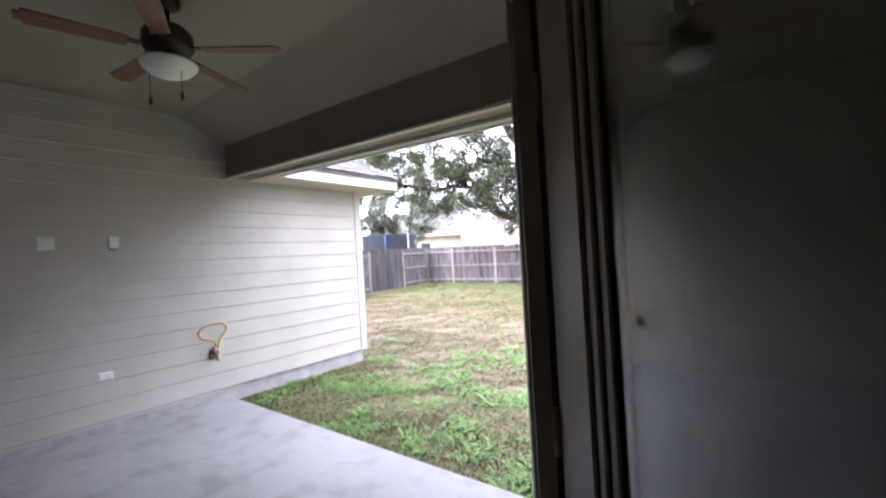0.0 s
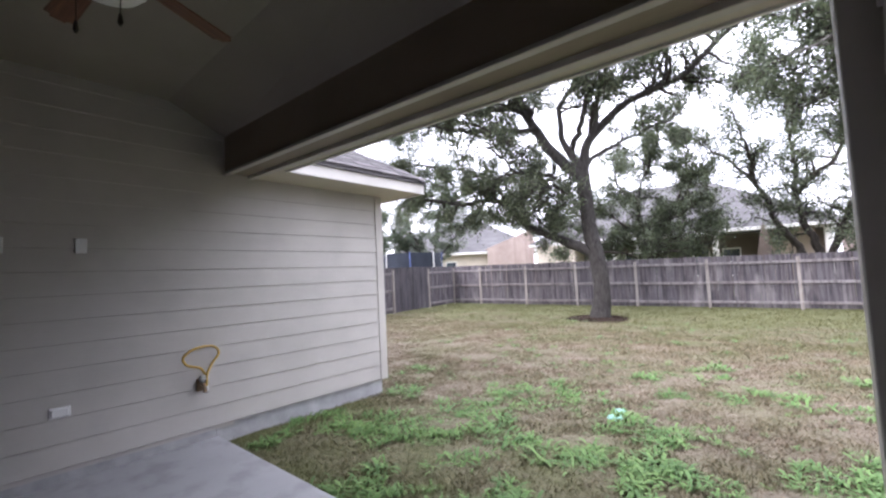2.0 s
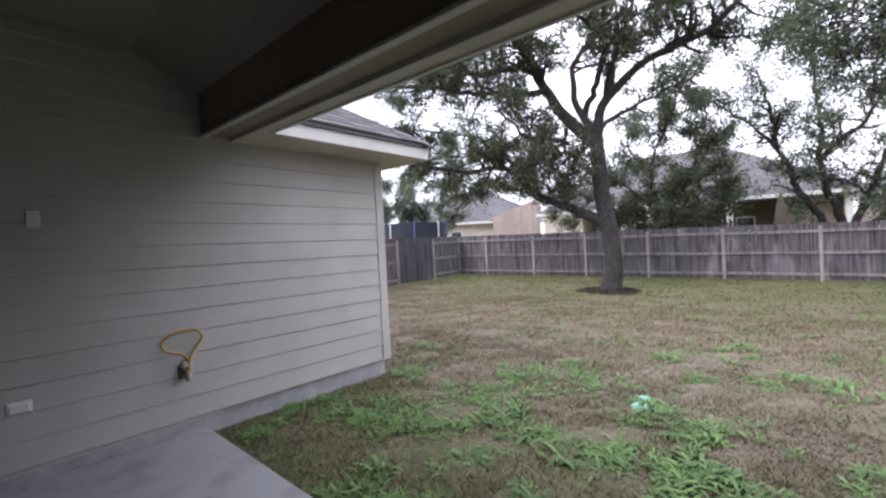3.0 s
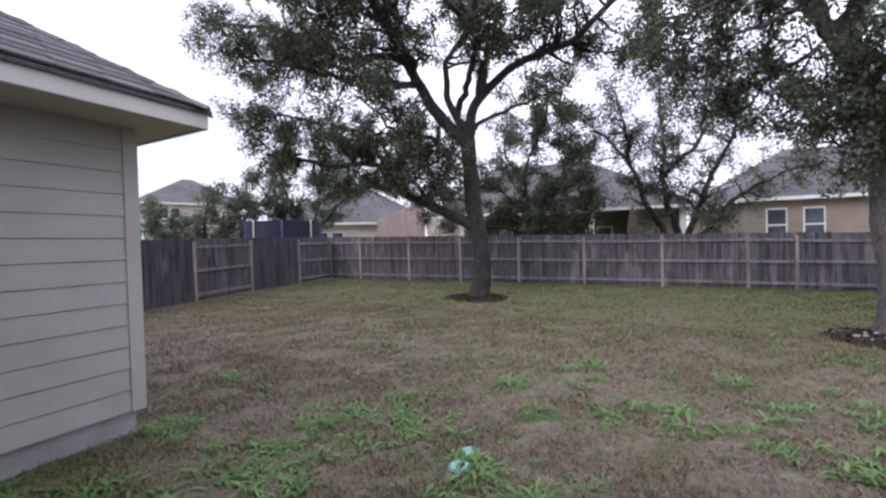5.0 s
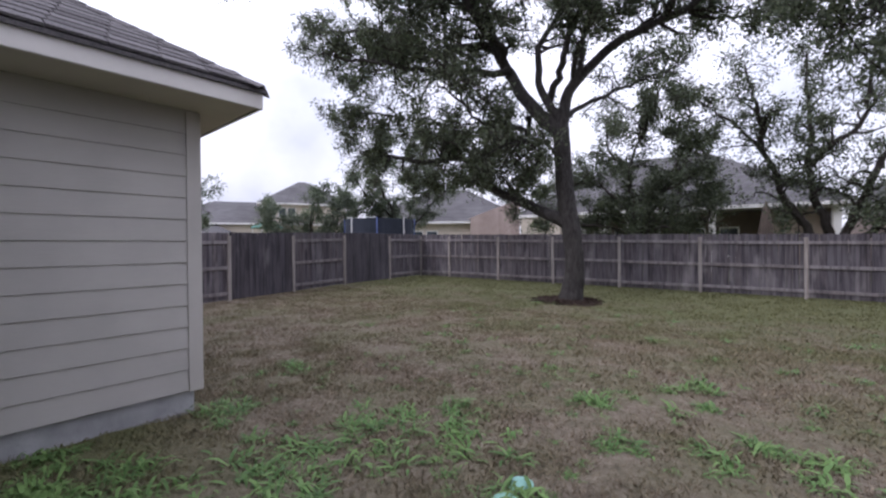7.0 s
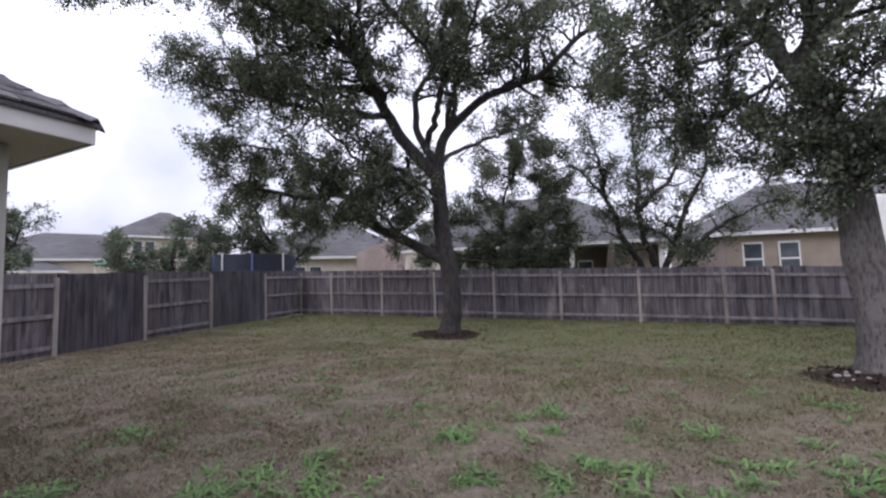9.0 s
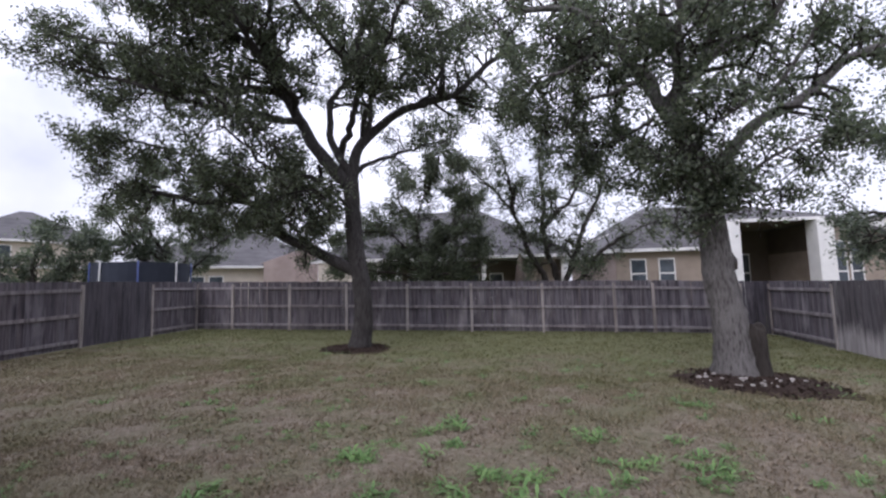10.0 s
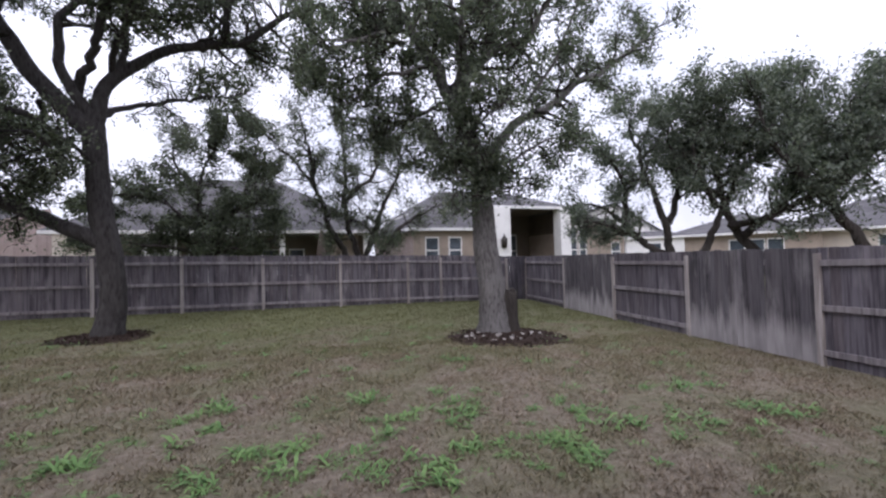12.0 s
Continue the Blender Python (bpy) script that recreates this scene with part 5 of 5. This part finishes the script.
bib = thing("hose_bib", pose(-4.795, 2.14, 0.50), "aged brass outdoor tap with a short yellow hose", "tap")
part("flange", block(0, 0.012, -0.035, 0.035, -0.055, 0.055, 0.004), M["brass"], bib)
v, q = [], []
tube(spline([(0.01, 0, 0.02), (0.07, 0, 0.02), (0.11, 0, 0.0), (0.125, 0, -0.05)], 0.01), [0.016] * len(spline([(0.01, 0, 0.02), (0.07, 0, 0.02), (0.11, 0, 0.0), (0.125, 0, -0.05)], 0.01)), 10, v, q)
put("spout", quick_mesh("spout", np.vstack(v), np.vstack(q), True), M["brass"], bib)
part("handle", lathe([(0.03, 0.055), (0.034, 0.062), (0.03, 0.07), (0.01, 0.072)], 12, None, (0.08, 0, 0)), M["steel"], bib)
part("valve", block(0.03, 0.09, -0.02, 0.05, 0.03, 0.09, 0.01), M["steel"], bib)
loop = [(0.05, 0.03, 0.09), (0.06, -0.02, 0.16), (0.05, -0.12, 0.20), (0.045, -0.15, 0.27), (0.045, -0.06, 0.335), (0.045, 0.09, 0.34), (0.05, 0.145, 0.27), (0.06, 0.08, 0.18), (0.09, 0.03, 0.10), (0.10, 0.02, 0.0)]
pl = spline(loop, 0.012)
v, q = [], []
tube(pl, [0.0105] * len(pl), 8, v, q)
put("hose", quick_mesh("hose", np.vstack(v), np.vstack(q), True), M["hose"], bib, None, "faded yellow hose loop")
part("hose_end", lathe([(0.016, -0.06), (0.016, 0.0)], 10, None, (0.10, 0.02, 0.0)), M["steel"], bib)

# ---- clean-out caps in the lawn ----
for x, y in ((-2.09, 5.13), (-2.07, 4.93)):
    cap = thing("cleanout_cap", pose(x, y, float(ground_z(x, y)) + 0.01, 2, -2, 0), "round faded teal plastic clean-out cap in the grass", "pipe cap", "caps in the lawn")
    part("lid", lathe([(0.064, 0), (0.067, 0.008), (0.06, 0.016), (0.02, 0.019)], 22), M["cap"], cap)
    part("rim", lathe([(0.076, -0.06), (0.076, 0.004), (0.068, 0.006)], 22), M["cap"], cap)


# ---- mulch rings, stones, roots ----
def mulch_bed(x, y, r, height, seed, label):
    rng = np.random.default_rng(seed)
    verts = [(0, 0, height)]
    faces = []
    rings, sides = 9, 40
    for i in range(1, rings + 1):
        for k in range(sides):
            a = 2 * math.pi * k / sides
            rr = r * i / rings * (1 + (0.10 * math.sin(3 * a + seed) + 0.07 * math.sin(7 * a)) * i / rings)
            px, py = rr * math.cos(a), rr * math.sin(a)
            edge = 1 - (i / rings) ** 2
            verts.append((px, py, float(ground_z(x + px, y + py) - ground_z(x, y)) + height * edge - 0.012 * (i == rings) + rng.normal() * 0.012 * (i < rings) + 0.012))
    for k in range(sides):
        faces.append((0, 1 + k, 1 + (k + 1) % sides))
        for i in range(rings - 1):
            a = 1 + i * sides
            faces.append((a + k, a + sides + k, a + sides + (k + 1) % sides, a + (k + 1) % sides))
    ob = put("mulch_bed", mesh_of("mulch_bed", verts, faces, True), M["mulch"], None, pose(x, y, float(ground_z(x, y))))
    tagged(ob, label, "mulch", kind="stuff")
    cv, cq = [], []
    k = 900
    a, d = rng.uniform(0, 2 * np.pi, k), r * np.sqrt(rng.uniform(0.02, 1.05, k))
    c = np.stack([d * np.cos(a), d * np.sin(a), 0.02 + height * (1 - (d / r) ** 2).clip(0)], -1)
    c[:, 2] += ground_z(x + c[:, 0], y + c[:, 1]) - ground_z(x, y)
    lv, lf = leaf_cloud(c, 4.0, 0.08, rng)
    chips = put("mulch_chips", quick_mesh("mulch_chips", lv, lf), M["mulch"], None, pose(x, y, float(ground_z(x, y))))
    tagged(chips, "scattered dark bark chips and dead leaves", "mulch", kind="stuff")


mulch_bed(2.68, 11.05, 1.15, 0.07, 4, "dark brown bark mulch ring round the oak")
mulch_bed(-5.3, 12.95, 0.85, 0.05, 9, "bare dark soil and leaf litter round the oak")
rng = random.Random(8)
stone_me = []
for k in range(3):
    bm = bmesh.new()
    bmesh.ops.create_icosphere(bm, subdivisions=1, radius=0.05)
    for v in bm.verts:
        v.co *= rng.uniform(0.75, 1.2)
        v.co.z *= 0.5
    me = bpy.data.meshes.new("stone")
    bm.to_mesh(me)
    bm.free()
    stone_me.append(me)
for k in range(26):
    a, d = rng.uniform(3.3, 6.1), rng.uniform(0.35, 1.0)
    x, y = 2.55 + d * math.cos(a), 11.25 + d * math.sin(a)
    st = put("stone", stone_me[k % 3], M["stone"], None, pose(x, y, float(ground_z(x, y)) + 0.035 + 0.07 * (1 - (d / 1.15) ** 2), 0, 0, rng.uniform(0, 360)))
    st.scale = [rng.uniform(0.5, 1.0)] * 3
    tagged(st, "small pale stone lying in the mulch", "stone", "stones in the mulch")
bm = lathe([(0.24, -0.1), (0.19, 0.05), (0.155, 0.3), (0.15, 0.6), (0.145, 0.82), (0.12, 0.87), (0.05, 0.83), (0.01, 0.80)], 14)
for v in bm.verts:
    a = math.atan2(v.co.y, v.co.x)
    k = 1 + 0.10 * math.sin(3 * a + v.co.z * 4) + 0.06 * math.sin(7 * a)
    v.co.x, v.co.y = v.co.x * k, v.co.y * k
    v.co.z += 0.05 * math.sin(2 * a + 1) * (v.co.z > 0.7)
stump = part("stump", bm, M["bark_dark"], None)
stump.matrix_basis = pose(2.90, 11.36, float(ground_z(2.90, 11.36)) + 0.03, 0, -3, 20)
tagged(stump, "dark rotten stump against the oak's foot", "stump")

# ---- grass and weeds ----
rng = np.random.default_rng(77)


def lawn_spots(k, x0, x1, y0, y1):
    p = np.stack([rng.uniform(x0, x1, k), rng.uniform(y0, y1, k)], -1)
    p = p[~((p[:, 0] > -4.82) & (p[:, 1] < 2.32))]
    return p[~((p[:, 0] < -4.83) & (p[:, 1] < 4.40))]


spots = np.vstack([lawn_spots(110000, -6.5, 4.5, 2.3, 6.5), lawn_spots(12000, -12, -6.5, 4.4, 6.5), lawn_spots(100000, -12.3, 6.8, 6.5, 11), lawn_spots(60000, -13, 6.5, 11, 18.8)])
k = len(spots)
tall = rng.uniform(0.018, 0.05, k) * np.where(spots[:, 1] > 8, 1.25, 1.0)
wide = 0.0035 + 0.0006 * spots[:, 1]
a = rng.uniform(0, 2 * np.pi, k)
lean = rng.normal(size=(k, 2)) * 0.03
root = np.stack([spots[:, 0], spots[:, 1], ground_z(spots[:, 0], spots[:, 1]) - 0.006], -1)
off = np.stack([np.cos(a) * wide, np.sin(a) * wide, np.zeros(k)], -1)
tip = root + np.stack([lean[:, 0], lean[:, 1], tall], -1)
gv = np.stack([root - off, root + off, tip], 1).reshape(-1, 3)
grass = put("lawn_grass", quick_mesh("lawn_grass", gv, np.arange(3 * k).reshape(-1, 3)), M["blade_grass"])
tagged(grass, "short dry winter grass blades over the lawn", "grass", kind="stuff")


def weed_patch(centres, sizes, seed):
    """Rosettes of narrow arching leaves."""
    r = np.random.default_rng(seed)
    verts, faces = [], []
    count = 0
    for (x, y), s in zip(centres, sizes):
        z = float(ground_z(x, y))
        leaves = int(r.integers(16, 34))
        for _ in range(leaves):
            ang = r.uniform(0, 2 * np.pi)
            ln = s * r.uniform(0.45, 1.2)
            up = r.uniform(0.25, 1.1)
            d = np.array([math.cos(ang), math.sin(ang)])
            n2 = np.array([-d[1], d[0]]) * ln * r.uniform(0.04, 0.10)
            b = np.array([x, y]) + r.normal(size=2) * s * 0.4
            pts = [(0.0, 0.0, 0.35), (0.45, up * 0.42, 1.0), (0.8, up * 0.50, 0.8), (1.05, up * 0.36, 0.05)]
            for f, hgt, w in pts:
                c = b + d * ln * f
                verts.append((*(c - n2 * w), z + ln * hgt))
                verts.append((*(c + n2 * w), z + ln * hgt))
            for i in range(3):
                faces.append((count + 2 * i, count + 2 * i + 1, count + 2 * i + 3, count + 2 * i + 2))
            count += 8
    return quick_mesh("lawn_weeds", np.array(verts), np.array(faces), True)


heads = lawn_spots(72, -4.7, -0.1, 2.4, 5.0)
c1 = np.vstack([heads + rng.normal(size=heads.shape) * 0.10 for _ in range(7)])
c1 = c1[(c1[:, 1] > 2.36) & ((c1[:, 0] > -4.76) | (c1[:, 1] > 4.45))]
c2 = lawn_spots(260, -5.4, 3.6, 4.6, 7.5)
c3 = lawn_spots(150, -7, 5, 7.0, 13.0)
clump = np.array([
    [0.3, 7.0], [0.6, 7.3], [-0.1, 7.7], [1.2, 9.2], [0.6, 9.7], [1.8, 6.9], [3.4, 7.4], [2.1, 6.2], [0.8, 6.3], [1.5, 6.0], [1.3, 6.3], [-1.0, 6.5], [-0.5, 6.3],
    [-0.1, 6.2], [0.3, 6.0], [2.7, 6.3], [3.5, 6.5], [3.8, 6.3], [-2.2, 6.7], [-1.7, 7.7], [-3.6, 5.1], [-3.2, 5.2], [-2.7, 5.3], [-3.1, 5.8], [-1.8, 6.0], [-1.2, 6.2],
    [-3.6, 4.5], [-3.1, 4.3], [-5.2, 5.5], [-1.6, 7.3], [-2.8, 4.8], [-0.8, 6.6], [-3.7, 3.6], [-2.7, 4.0], [-2.2, 3.9], [-1.7, 3.9], [-1.4, 4.9], [0.7, 6.9]])
c4 = np.vstack([clump + rng.normal(size=clump.shape) * rng.uniform(0.08, 0.24, (len(clump), 1)) for _ in range(6)])
allc = np.vstack([c1, c2, c3, c4])
sz = np.concatenate([rng.uniform(0.03, 0.13, len(c1)), rng.uniform(0.03, 0.065, len(c2)), rng.uniform(0.05, 0.12, len(c3)), rng.uniform(0.06, 0.14, len(c4))])
weeds = put("lawn_weeds", weed_patch(allc, sz, 5), M["weed"])
tagged(weeds, "bright green broad-leaved weeds growing through the dry lawn", "weeds", kind="stuff")

# ---- roof shingles, tab by tab, on the wing's east slope ----
tab_me = bpy.data.meshes.new("shingle")
bm = block(-0.147, 0.147, -0.006, 0.20, 0.0, 0.020, 0.002)
bm.to_mesh(tab_me)
bm.free()
rng = random.Random(3)
lie = Matrix(((0, -math.cos(math.atan(PITCH)), math.sin(math.atan(PITCH))), (1, 0, 0), (0, math.sin(math.atan(PITCH)), math.cos(math.atan(PITCH))))).to_4x4()
row = 0
while row * 0.145 < 2.9:
    run = row * 0.145 * math.cos(math.atan(PITCH))
    z = ze + run * PITCH
    y = 2.80 - run + 0.15 * (row % 2) + 0.1
    while y < EY - run - 0.02:
        put("shingle", tab_me, M["shingle"], east_roof, Matrix.Translation((EX - run, y, z + 0.010 + rng.uniform(0, 0.003))) @ lie @ pose(0, 0, 0, -2.6, 0, rng.uniform(-0.4, 0.4)))
        y += 0.302
    row += 1

hip = Vector((-1, -1, PITCH)).normalized()
cross = Vector((1, -1, 0)).normalized()
cv = []
for lift in (0.012, 0.022):
    for along in (0.0, 0.30):
        for w in (-0.13, 0.0, 0.13):
            cv.append(hip * along + cross * w + Vector((0, 0, lift + (0.012 if along == 0 else 0) - abs(w) * PITCH * 0.707)))
cap_me = mesh_of("hip_cap", cv, [(6, 7, 10, 9), (7, 8, 11, 10), (0, 3, 4, 1), (1, 4, 5, 2), (0, 1, 7, 6), (1, 2, 8, 7), (3, 9, 10, 4), (4, 10, 11, 5), (0, 6, 9, 3), (2, 5, 11, 8)])
for k in range(16):
    put("hip_cap", cap_me, M["shingle"], east_roof, Matrix.Translation(Vector((EX, EY, ze + 0.008)) + hip * (0.02 + 0.22 * k)))
